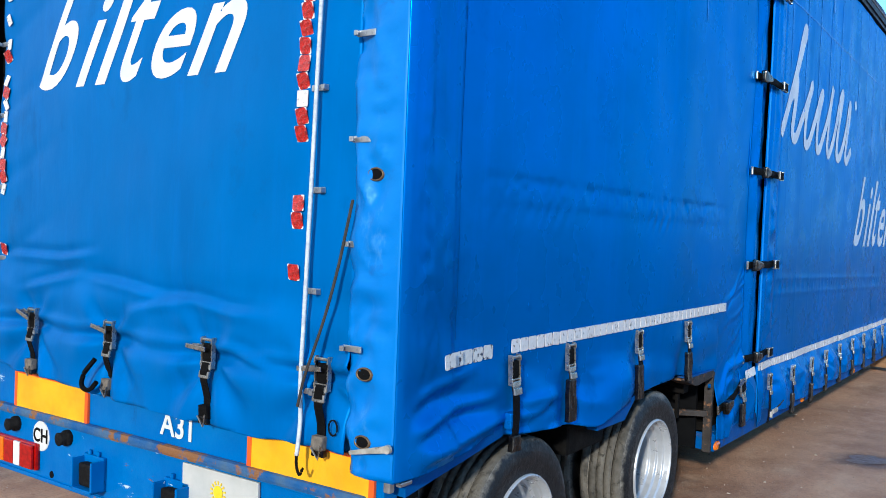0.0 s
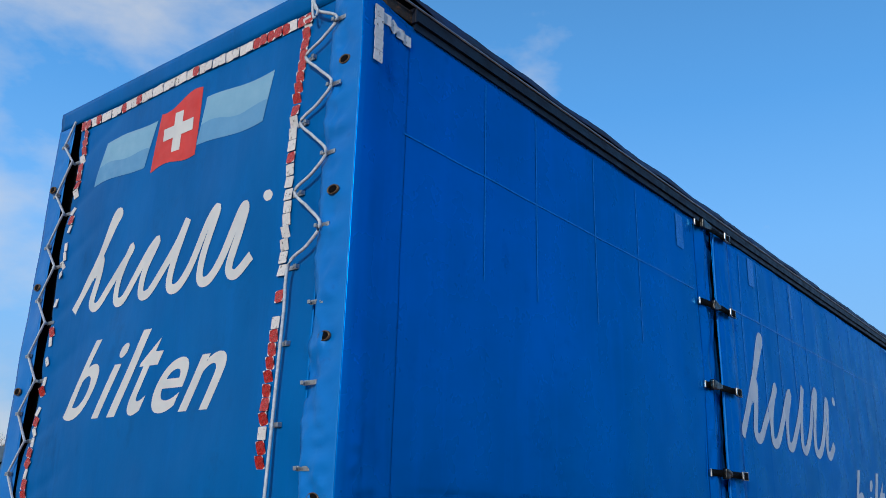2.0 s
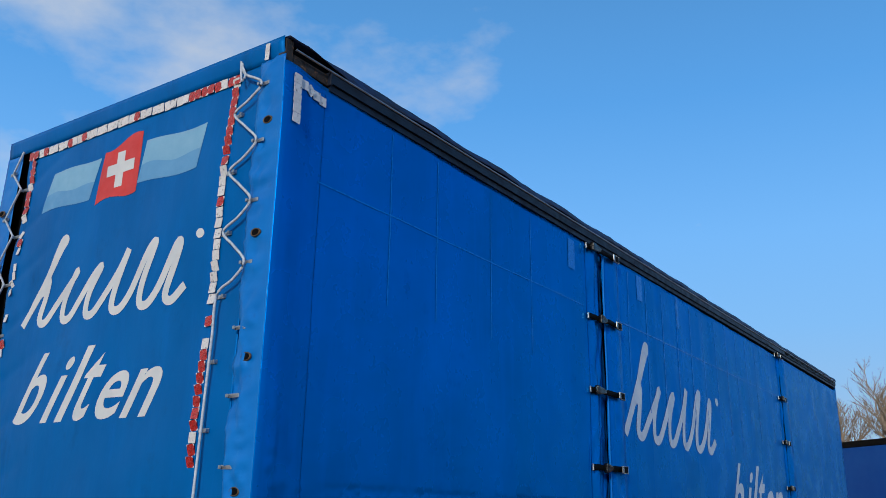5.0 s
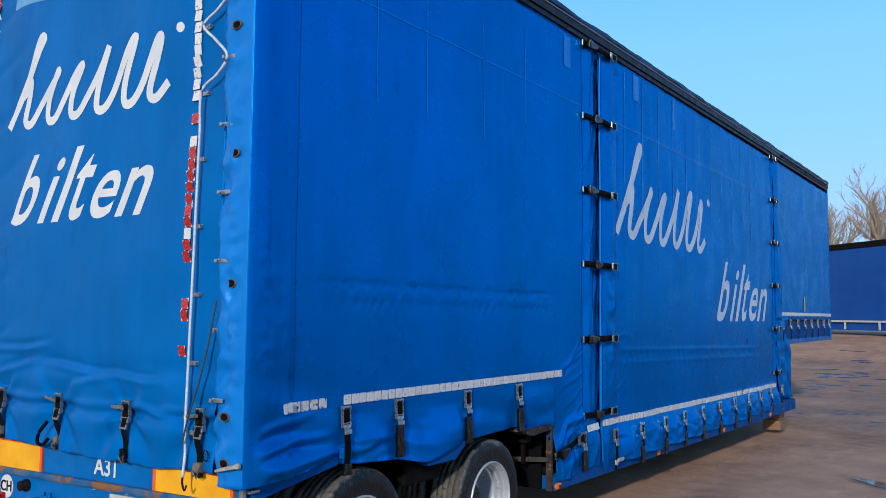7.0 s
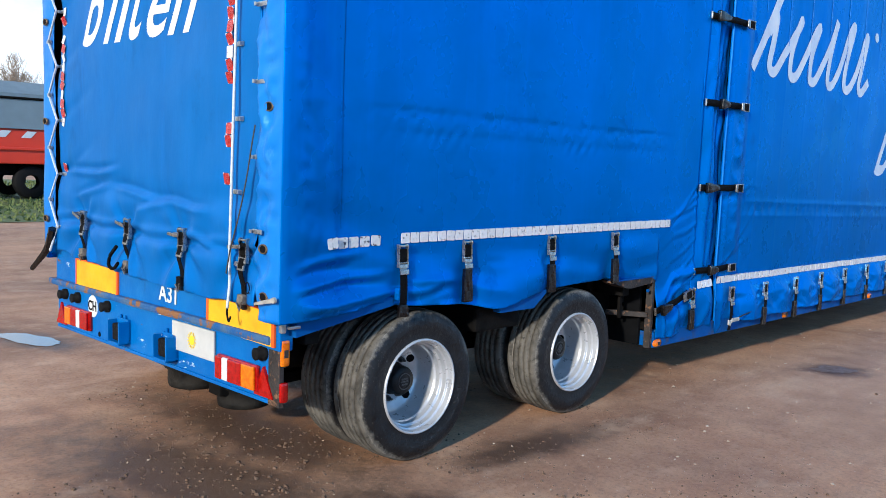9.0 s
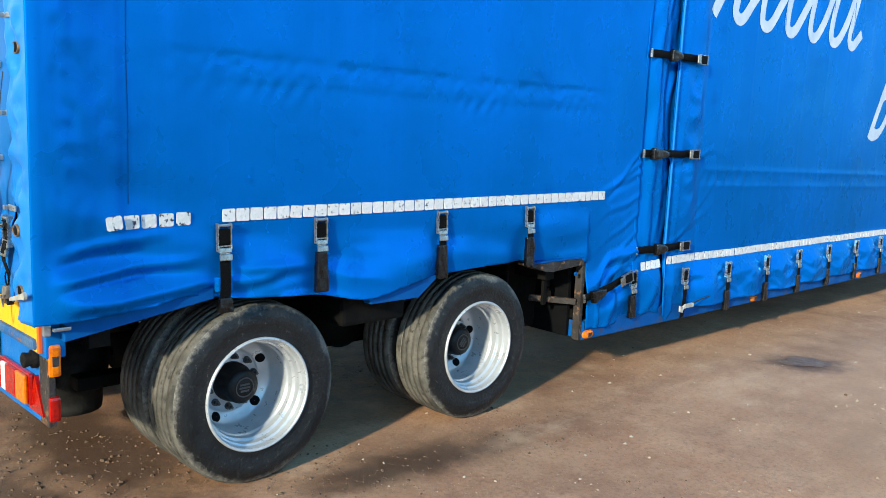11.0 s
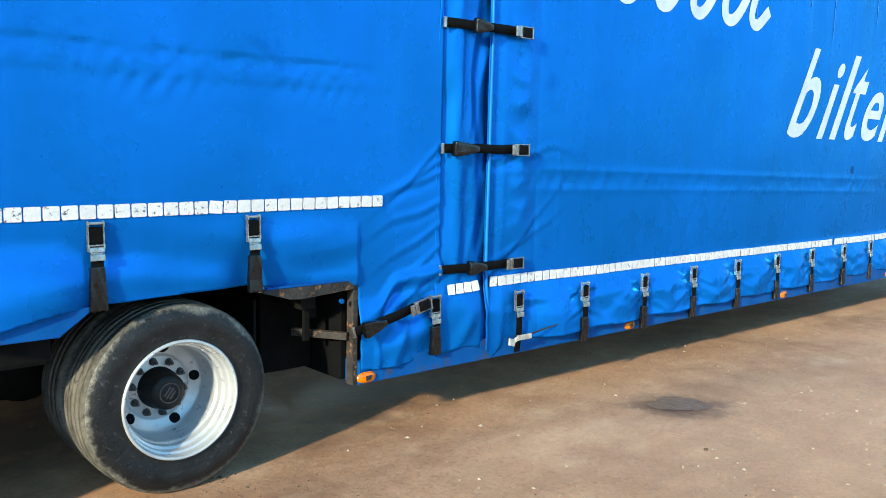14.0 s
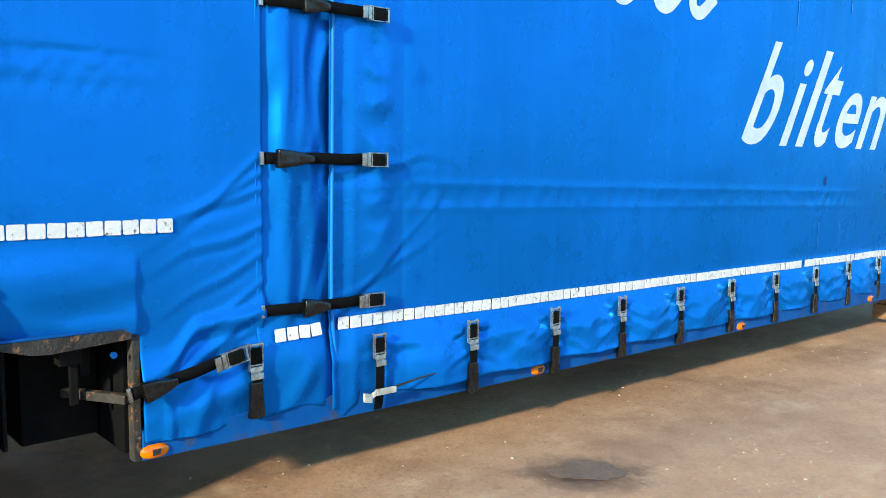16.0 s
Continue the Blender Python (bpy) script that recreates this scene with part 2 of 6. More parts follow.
M_TAPE_RED = peeling_red()
M_SEAM = surface("weld_seam", rgb(20, 116, 196), 0.30, metal=0.2, spec=0.1, other=rgb(10, 108, 190), grain=10, grain_amount=0.8)
M_STITCH = surface("dark_stitching", rgb(0, 48, 108), 0.6, spec=0.1, other=rgb(4, 62, 124), grain=20)
M_MUD = surface("wet_mud", rgb(108, 88, 72), 0.42, spec=0.4, other=rgb(124, 102, 84), grain=9, grain_amount=0.9, wear=rgb(120, 98, 78), wear_scale=9, wear_lo=0.55, wear_hi=0.7, bump=0.25, bump_scale=30)
M_BROWN_WEB = surface("brown_webbing", rgb(50, 42, 35), 0.8, other=rgb(30, 28, 26), grain=18, grain_amount=0.9, bump=0.3, bump_scale=120)
M_BRASS = surface("tarnished_eyelet", rgb(104, 82, 58), 0.5, metal=0.4, other=rgb(66, 54, 42), grain=40)
M_ROPE = surface("pale_rope", rgb(196, 204, 212), 0.6, other=rgb(150, 160, 172), grain=60, grain_amount=0.8, bump=0.3, bump_scale=200)
M_ORANGE = surface("yellow_marker", rgb(226, 166, 14), 0.45, other=rgb(210, 144, 12), grain=6, grain_amount=0.9, wear=rgb(206, 70, 14), wear_scale=14, wear_lo=0.69, wear_hi=0.72)
chipped(M_ORANGE, rgb(150, 112, 40), 9, 0.62, 0.8, (1, 1, 0.3), (4, 1, 2))
M_ORANGE_EDGE = surface("orange_edge", rgb(222, 84, 20), 0.45, other=rgb(200, 66, 16), grain=12)
M_PLATE = surface("grey_plate", rgb(180, 180, 176), 0.5, other=rgb(160, 162, 160), grain=7, grain_amount=0.8)
M_YELLOW = surface("yellow_sun", rgb(228, 192, 36), 0.5, other=rgb(212, 172, 28), grain=20)
M_LENS_RED = surface("red_lens", rgb(166, 8, 6), 0.16, other=rgb(120, 5, 4), grain=45, grain_amount=0.9, bump=0.12, bump_scale=160, spec=0.35, coat=0.2)
M_LENS_AMBER = surface("amber_lens", rgb(222, 116, 6), 0.16, other=rgb(186, 78, 3), grain=45, grain_amount=0.9, bump=0.14, bump_scale=160, spec=0.4, coat=0.25)
M_LENS_CLEAR = surface("clear_lens", rgb(214, 216, 218), 0.18, other=rgb(184, 188, 192), grain=30, coat=0.4)
M_RUBBER = surface("black_rubber", rgb(9, 9, 10), 0.75, spec=0.14, other=rgb(16, 16, 17), grain=18, grain_amount=0.9, wear=rgb(58, 57, 55), wear_scale=34, wear_lo=0.64,
                   wear_hi=0.8, bump=0.35, bump_scale=60)
M_TREAD = surface("dusty_tread", rgb(104, 100, 93), 0.9, spec=0.15, other=rgb(64, 62, 58), grain=9, grain_amount=1.0, wear=rgb(50, 48, 45), wear_scale=26, wear_lo=0.56,
                  wear_hi=0.68, bump=0.6, bump_scale=70)


def sidewall_rubber():
    """Black sidewall, its shoulder scuffed grey with a ragged inner edge."""
    m = surface("scuffed_sidewall", rgb(12, 12, 13), 0.5, spec=0.35, other=rgb(26, 26, 27), grain=14, grain_amount=0.9, wear=rgb(66, 65, 63), wear_scale=46, wear_lo=0.60, wear_hi=0.72,
                bump=0.3, bump_scale=60)
    for k, turn in enumerate(((9, 1, 70), (9, 70, 1), (9, 40, 28))):
        chipped(m, rgb(148, 146, 141), 1.6, 0.665, 0.70, turn, (k * 3.7, k * 1.3, 5 + k))
    nt = m.node_tree
    b = nt.nodes["Principled BSDF"]
    old = b.inputs["Base Color"].links[0].from_socket
    co = nt.nodes.new("ShaderNodeTexCoord")
    mp = nt.nodes.new("ShaderNodeMapping")
    mp.inputs["Scale"].default_value = (0, 1, 1)
    ln = nt.nodes.new("ShaderNodeVectorMath")
    ln.operation = "LENGTH"
    nt.links.new(co.outputs["Object"], mp.inputs["Vector"])
    nt.links.new(mp.outputs[0], ln.inputs[0])
    broad, fine = noise_of(nt, 5, 4, 0.6, lo=0.2, hi=0.8), noise_of(nt, 42, 5, 0.75, lo=0.2, hi=0.8)
    a1, a2 = nt.nodes.new("ShaderNodeMath"), nt.nodes.new("ShaderNodeMath")
    a1.operation = a2.operation = "ADD"
    nt.links.new(ln.outputs["Value"], a1.inputs[0])
    nt.links.new(scaled(nt, broad, 0.05), a1.inputs[1])
    nt.links.new(a1.outputs[0], a2.inputs[0])
    nt.links.new(scaled(nt, fine, 0.035), a2.inputs[1])
    mr = nt.nodes.new("ShaderNodeMapRange")
    mr.inputs["From Min"].default_value, mr.inputs["From Max"].default_value = 0.402, 0.432
    nt.links.new(a2.outputs[0], mr.inputs["Value"])
    grey = mixed(nt, noise_of(nt, 60, 4, 0.7), rgb(128, 123, 114), rgb(84, 80, 74))
    nt.links.new(mixed(nt, mr.outputs[0], old, grey), b.inputs["Base Color"])
    return m


M_SIDEWALL = sidewall_rubber()
M_RIM = surface("silver_rim", rgb(186, 188, 191), 0.36, metal=0.4, other=rgb(162, 165, 169), grain=9, grain_amount=0.8, wear=rgb(120, 114, 106), wear_scale=26,
                wear_lo=0.68, wear_hi=0.8, bump=0.06)
M_BELLOWS = surface("dusty_bellows", rgb(12, 12, 12), 0.8, spec=0.12, other=rgb(42, 40, 37), grain=9, grain_amount=0.9, bump=0.2)
M_HUB = surface("greasy_hub", rgb(12, 12, 13), 0.5, spec=0.25, other=rgb(26, 25, 25), grain=18, grain_amount=0.8, bump=0.2)
M_NUT = surface("steel_nut", rgb(82, 83, 86), 0.45, metal=0.6, other=rgb(64, 62, 60), grain=30)
M_RAG = surface("dirty_pale_webbing", rgb(178, 174, 166), 0.8, other=rgb(128, 122, 112), grain=25, grain_amount=0.9)
M_GREY_WEB = surface("frayed_grey_webbing", rgb(112, 104, 94), 0.85, other=rgb(66, 62, 58), grain=30, grain_amount=0.9, bump=0.4, bump_scale=120)
M_LEVER = surface("worn_pale_metal", rgb(168, 166, 158), 0.5, metal=0.2, other=rgb(126, 124, 118), grain=26, grain_amount=0.9, wear=rgb(84, 70, 56), wear_scale=30, wear_lo=0.64, wear_hi=0.72)
M_WOOD = surface("weathered_wood", rgb(136, 102, 70), 0.8, other=rgb(96, 72, 52), grain=7, stretch=(1, 8, 8), bump=0.4, bump_scale=30)
M_BARK = surface("winter_bark", rgb(150, 134, 116), 0.9, other=rgb(116, 102, 88), grain=3)
M_STONE = surface("pale_pebble", rgb(168, 152, 132), 0.85, other=rgb(120, 104, 88), grain=4)
M_EARTH = surface("damp_earth", rgb(72, 52, 38), 0.85, other=rgb(108, 84, 64), grain=7, grain_amount=0.9, bump=0.3)
M_FAR_BLUE = surface("far_blue_tarpaulin", rgb(14, 62, 136), 0.5, spec=0.2, sheen=(0.3, 0.6, 1), other=rgb(24, 74, 146), grain=0.8, grain_amount=0.8)
M_FAR_RED = surface("orange_red_paint", rgb(208, 56, 28), 0.45, other=rgb(190, 46, 24), grain=2)
M_FAR_GREY = surface("grey_cover", rgb(112, 126, 132), 0.6, other=rgb(96, 110, 116), grain=1.5, bump=0.2, bump_scale=5)
M_GRASS = surface("grass_blades", rgb(72, 88, 40), 0.8, other=rgb(104, 106, 58), grain=1.2)

PUDDLES = [(0.57, 4.90, 0.18, 0.12, 0.9), (1.78, 6.66, 0.40, 0.10, -0.7), (2.1, 5.30, 0.32, 0.13, -0.25), (-3.9, 0.35, 0.34, 0.13, 0.3)]

glint = random.Random(8)
for i in range(9):
    far = glint.uniform(11.6, 15.5)
    PUDDLES.append((glint.uniform(-0.5, 0.9), far, glint.uniform(0.10, 0.3), glint.uniform(0.025, 0.06), glint.uniform(-0.3, 0.3)))
for i in range(30):
    far = glint.gauss(20.5, 2.6)
    PUDDLES.append((glint.gauss(-0.7, 0.75), far, glint.uniform(0.08, 0.34), glint.uniform(0.05, 0.17), glint.uniform(-0.3, 0.3)))
for i in range(8):
    far = glint.uniform(24, 34)
    PUDDLES.append((glint.uniform(-2.5, 3.0), far, glint.uniform(0.2, 0.5), glint.uniform(0.08, 0.2), glint.uniform(-0.3, 0.3)))

# damp earth by the wheels, painted shade under the trailer: x, y, half-widths, turn
DAMP_AND_SHADE = [(-0.5, -0.1, 1.5, 0.6, 0.2), (0.35, 0.35, 0.55, 0.45, 0.5), (0.2, 1.55, 0.22, 0.8, -0.1), (-1.2, 1.6, 0.9, 1.2, 0.0), (-1.0, 2.75, 0.95, 0.75, 0.1), (-0.75, 3.7, 0.55, 1.0, 0.12), (-0.9, 0.5, 1.3, 0.45, 0.05)]

# paler gravel, and the soaked far end of the yard
PALER = [(1.5, 4.9, 1.7, 2.3, 0.15), (1.6, 8.0, 1.3, 1.8, 0.0)]
SOAKED = [(3.0, 19.0, 10.0, 9.5, 0.0)]


def ground_material():
    m = bpy.data.materials.new("wet_gravel_yard")
    m.use_nodes = True
    nt = m.node_tree
    b = nt.nodes["Principled BSDF"]
    c = mixed(nt, noise_of(nt, 0.55, 6, 0.6, lo=0.38, hi=0.62), rgb(186, 138, 104), rgb(142, 100, 74))
    c = mixed(nt, scaled(nt, noise_of(nt, 3.2, 7, 0.7, lo=0.4, hi=0.7, shift=(4, 2, 0)), 0.6), c, rgb(202, 160, 125))
    c = mixed(nt, scaled(nt, noise_of(nt, 45, 6, 0.75, lo=0.48, hi=0.68), 0.5), c, rgb(90, 65, 47))
    c = mixed(nt, noise_of(nt, 95, 2, 0.5, lo=0.715, hi=0.75), c, rgb(200, 188, 170))
    c = mixed(nt, scaled(nt, noise_of(nt, 0.9, 6, 0.65, (1.0, 0.35, 1), 0.5, 0.66, (2, 9, 0)), 0.28), c, rgb(92, 64, 45))
    c = mixed(nt, scaled(nt, noise_of(nt, 1.3, 7, 0.7, (1.0, 0.5, 1), 0.56, 0.7, (5, 3, 0)), 0.55), c, rgb(202, 166, 134))
    c = mixed(nt, scaled(nt, noise_of(nt, 2.2, 6, 0.6, (1.0, 0.16, 1), 0.5, 0.72, (1, 5, 0)), 0.32), c, rgb(108, 76, 54))
    c = mixed(nt, scaled(nt, noise_of(nt, 5.0, 7, 0.7, (0.5, 0.3, 1), 0.56, 0.74, (9, 2, 0)), 0.5), c, rgb(212, 180, 149))
    geo = nt.nodes.new("ShaderNodeNewGeometry")

    def patches(spots, ragged, scale):
        """A ragged mask over ellipses of x, y, half-widths and turn."""
        mask = None
        for x, y, rx, ry, turn in spots:
            mp = nt.nodes.new("ShaderNodeMapping")
            mp.vector_type = "TEXTURE"
            mp.inputs["Location"].default_value = (x, y, 0)
            mp.inputs["Rotation"].default_value = (0, 0, turn)
            mp.inputs["Scale"].default_value = (rx, ry, 1)
            nt.links.new(geo.outputs["Position"], mp.inputs["Vector"])
            flat = nt.nodes.new("ShaderNodeVectorMath")
            flat.operation = "MULTIPLY"
            flat.inputs[1].default_value = (1, 1, 0)
            nt.links.new(mp.outputs[0], flat.inputs[0])
            ln = nt.nodes.new("ShaderNodeVectorMath")
            ln.operation = "LENGTH"
            nt.links.new(flat.outputs[0], ln.inputs[0])
            add = nt.nodes.new("ShaderNodeMath")
            add.operation = "ADD"
            nt.links.new(ln.outputs["Value"], add.inputs[0])
            nt.links.new(scaled(nt, noise_of(nt, scale, 5, 0.7, lo=0.2, hi=0.8), 2 * ragged, -ragged), add.inputs[1])
            mr = nt.nodes.new("ShaderNodeMapRange")
            mr.inputs["From Min"].default_value, mr.inputs["From Max"].default_value = 1.05, 0.35
            nt.links.new(add.outputs[0], mr.inputs["Value"])
            if mask is None:
                mask = mr.outputs[0]
            else:
                mm = nt.nodes.new("ShaderNodeMath")
                mm.operation = "MAXIMUM"
                nt.links.new(mask, mm.inputs[0])
                nt.links.new(mr.outputs[0], mm.inputs[1])
                mask = mm.outputs[0]
        return mask

    c = mixed(nt, scaled(nt, patches(PALER, 0.3, 2.5), 0.26), c, rgb(214, 172, 138))
    c = mixed(nt, scaled(nt, patches(SOAKED, 0.4, 0.6), 0.45), c, rgb(92, 72, 60))
    # puddle rims and damp earth, with shade under the trailer painted in
    wet_and_shade = patches([(x, y, rx * 1.9, ry * 2.2, turn) for x, y, rx, ry, turn in PUDDLES[:4]] + DAMP_AND_SHADE, 0.4, 6)
    c = mixed(nt, scaled(nt, wet_and_shade, 0.82), c, rgb(58, 40, 28))
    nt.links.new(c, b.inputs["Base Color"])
    damp = noise_of(nt, 0.35, 5, 0.6, lo=0.45, hi=0.7, shift=(7, 1, 0))
    sheen = nt.nodes.new("ShaderNodeMath")
    sheen.operation = "ADD"
    nt.links.new(scaled(nt, damp, -0.22, 0.82), sheen.inputs[0])
    nt.links.new(scaled(nt, wet_and_shade, -0.25), sheen.inputs[1])
    nt.links.new(sheen.outputs[0], b.inputs["Roughness"])
    bp = nt.nodes.new("ShaderNodeBump")
    bp.inputs["Strength"].default_value, bp.inputs["Distance"].default_value = 0.3, 0.016
    nt.links.new(noise_of(nt, 21, 9, 0.8, lo=0.25, hi=0.75), bp.inputs["Height"])
    nt.links.new(bp.outputs[0], b.inputs["Normal"])
    return m


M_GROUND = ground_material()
M_WATER = surface("muddy_water", rgb(40, 35, 30), 0.05, other=rgb(52, 45, 38), grain=3, rough_var=0.02, spec=0.9)
M_GLINT = surface("rippled_water", rgb(70, 62, 54), 0.14, other=rgb(82, 72, 62), grain=3, rough_var=0.04, spec=1.0, bump=1.0, bump_scale=9)


# water runs, scuffs and old dirt on the cloth
chipped(M_TARP, rgb(2, 104, 196), 3.2, 0.52, 0.9, (1, 2.6, 0.16), (3, 1, 7))
chipped(M_TARP, rgb(0, 74, 150), 2.4, 0.6, 0.95, (1, 0.5, 1.2), (8, 2, 1))
chipped(M_TARP, rgb(8, 112, 196), 26, 0.70, 0.78, (1, 0.6, 1), (1, 4, 9))
chipped(M_REAR, rgb(6, 99, 178), 3.0, 0.52, 0.85, (2.4, 1, 0.2), (5, 1, 2))
chipped(M_REAR, rgb(16, 66, 108), 2.2, 0.58, 0.9, (1, 1, 0.7), (1, 6, 4))
chipped(M_REAR, rgb(28, 58, 88), 30, 0.69, 0.76, (1, 1, 0.6), (2, 4, 9))
chipped(M_FLAP, rgb(70, 134, 190), 9, 0.6, 0.8, (1, 1, 0.4), (4, 4, 1))
chipped(M_FLAP, rgb(20, 48, 84), 24, 0.68, 0.75, (1, 1, 0.3), (1, 7, 3))


# ---- building helpers ----
def part(name, bm, material, parent=None, label="", smooth=False):
    me = bpy.data.meshes.new(name)
    if isinstance(bm, bmesh.types.BMesh):
        bm.to_mesh(me)
        bm.free()
    else:
        me.from_pydata(*bm)
    for mm in material if isinstance(material, (list, tuple)) else (material,):
        me.materials.append(mm)
    if smooth:
        me.polygons.foreach_set("use_smooth", [True] * len(me.polygons))
    me.update()
    ob = new(name, me)
    if parent is not None:
        ob.parent = parent
    if label:
        tagged(ob, label)
    return ob


def empty(name, at=(0, 0, 0)):
    ob = new(name)
    ob.location = at
    ob.empty_display_size = 0.2
    return ob


def add_box(bm, x0, x1, y0, y1, z0, z1, bevel=0.0, m=None):
    r = bmesh.ops.create_cube(bm, size=1.0)
    vs = r["verts"]
    bmesh.ops.scale(bm, verts=vs, vec=(abs(x1 - x0), abs(y1 - y0), abs(z1 - z0)))
    bmesh.ops.translate(bm, verts=vs, vec=((x0 + x1) / 2, (y0 + y1) / 2, (z0 + z1) / 2))
    if bevel:
        es = list({e for v in vs for e in v.link_edges})
        r = bmesh.ops.bevel(bm, geom=es, offset=bevel, segments=2, affect="EDGES", profile=0.6)
        vs = list({v for f in r["faces"] for v in f.verts} | {v for v in vs if v.is_valid})
    if m is not None:
        bmesh.ops.transform(bm, matrix=m, verts=vs)
    return bm


def box(x0, x1, y0, y1, z0, z1, bevel=0.0):
    return add_box(bmesh.new(), x0, x1, y0, y1, z0, z1, bevel)


def lathe(profile, steps, centre=(0, 0, 0), axis="x"):
    """Turns a profile of (along, radius) about the x, y or z axis."""
    verts, faces = [], []
    for k in range(steps):
        a = 2 * math.pi * k / steps
        for u, r in profile:
            c, s = r * math.cos(a), r * math.sin(a)
            p = {"x": (u, c, s), "y": (c, u, s), "z": (c, s, u)}[axis]
            verts.append(tuple(p[i] + centre[i] for i in range(3)))
    n = len(profile)
    for k in range(steps):
        k2 = (k + 1) % steps
        for i in range(n - 1):
            faces.append((k * n + i, k * n + i + 1, k2 * n + i + 1, k2 * n + i))
    return verts, [], faces


def tube(points, radius, sides=6, taper=1.0):
    """A round bar swept along points."""
    verts, faces = [], []
    pts = [Vector(p) for p in points]
    for i, p in enumerate(pts):
        d = (pts[min(i + 1, len(pts) - 1)] - pts[max(i - 1, 0)]).normalized()
        u = d.cross(Vector((0.31, 0.2, 0.93)) if abs(d.z) < 0.9 else Vector((1, 0.1, 0))).normalized()
        v = d.cross(u)
        r = radius * (1 + (taper - 1) * i / max(1, len(pts) - 1))
        for k in range(sides):
            a = 2 * math.pi * k / sides
            verts.append(tuple(p + r * (math.cos(a) * u + math.sin(a) * v)))
    for i in range(len(pts) - 1):
        for k in range(sides):
            k2 = (k + 1) % sides
            faces.append((i * sides + k, i * sides + k2, (i + 1) * sides + k2, (i + 1) * sides + k))
    faces.append(tuple(range(sides))[::-1])
    faces.append(tuple((len(pts) - 1) * sides + k for k in range(sides)))
    return verts, [], faces


def join(*shapes):
    verts, faces = [], []
    for v, _, f in shapes:
        o = len(verts)
        verts += v
        faces += [tuple(i + o for i in q) for q in f]
    return verts, [], faces


def smooth_line(points, per=8):
    """A curve through points (Catmull-Rom)."""
    p = [Vector(q) for q in points]
    p = [p[0] * 2 - p[1], *p, p[-1] * 2 - p[-2]]
    out = []
    for i in range(1, len(p) - 2):
        for k in range(per):
            t = k / per
            out.append(0.5 * ((2 * p[i]) + (p[i + 1] - p[i - 1]) * t + (2 * p[i - 1] - 5 * p[i] + 4 * p[i + 1] - p[i + 2]) * t * t
                              + (3 * p[i] - p[i - 1] - 3 * p[i + 1] + p[i + 2]) * t ** 3))
    out.append(p[-2])
    return out


def nz(x, y, z=0.0):
    return noise.noise((x, y, z))


def crease(x, y, z=0.0):
    """Sharp ridges, as in stiff crumpled sheet."""
    return 0.5 - abs(nz(x, y, z)) * 1.9 - 0.25 * abs(nz(x * 2.1 + 3, y * 2.1, z + 5))


def bell(x, c, w):
    return math.exp(-((x - c) / w) ** 2)


def ramp(x, a, b):
    t = min(1.0, max(0.0, (x - a) / (b - a)))
    return t * t * (3 - 2 * t)


# ---- the tarpaulin's shape ----
STRAP_Y = (0.69, 1.155, 1.87, 2.505)
LOW_Y = [3.5, 4.1] + [4.64 + 0.588 * i for i in range(10)]
JOINT_Z = [0.795 + 0.604 * i for i in range(6)]


def top_z(y):
    return 4.0 + 0.0055 * y


def hem(y):
    if y < 3.06:
        return 0.80 + 0.012 * math.sin(3.1 * y + 0.4) - 0.055 * bell(y, 1.42, 0.22) - 0.03 * ramp(y, 2.5, 2.75) + 0.03 * bell(y, 0.55, 0.12)
    return 0.36 + 0.006 * math.sin(2 * math.pi * (y - 4.1) / 0.585 + 0.6) + 0.012 * nz(y * 2.3, 4.0) - 0.055 * bell(y, 3.93, 0.05) + 0.03 * bell(y, 4.12, 0.08) + 0.012 * ramp(y, 3.3, 3.45) - 0.012 * ramp(y, 3.55, 3.7)


def corner_out(z):
    """How far the wrapped corner bellies out."""
    return 0.042 - 0.008 * ramp(z, 3.5, 3.85)


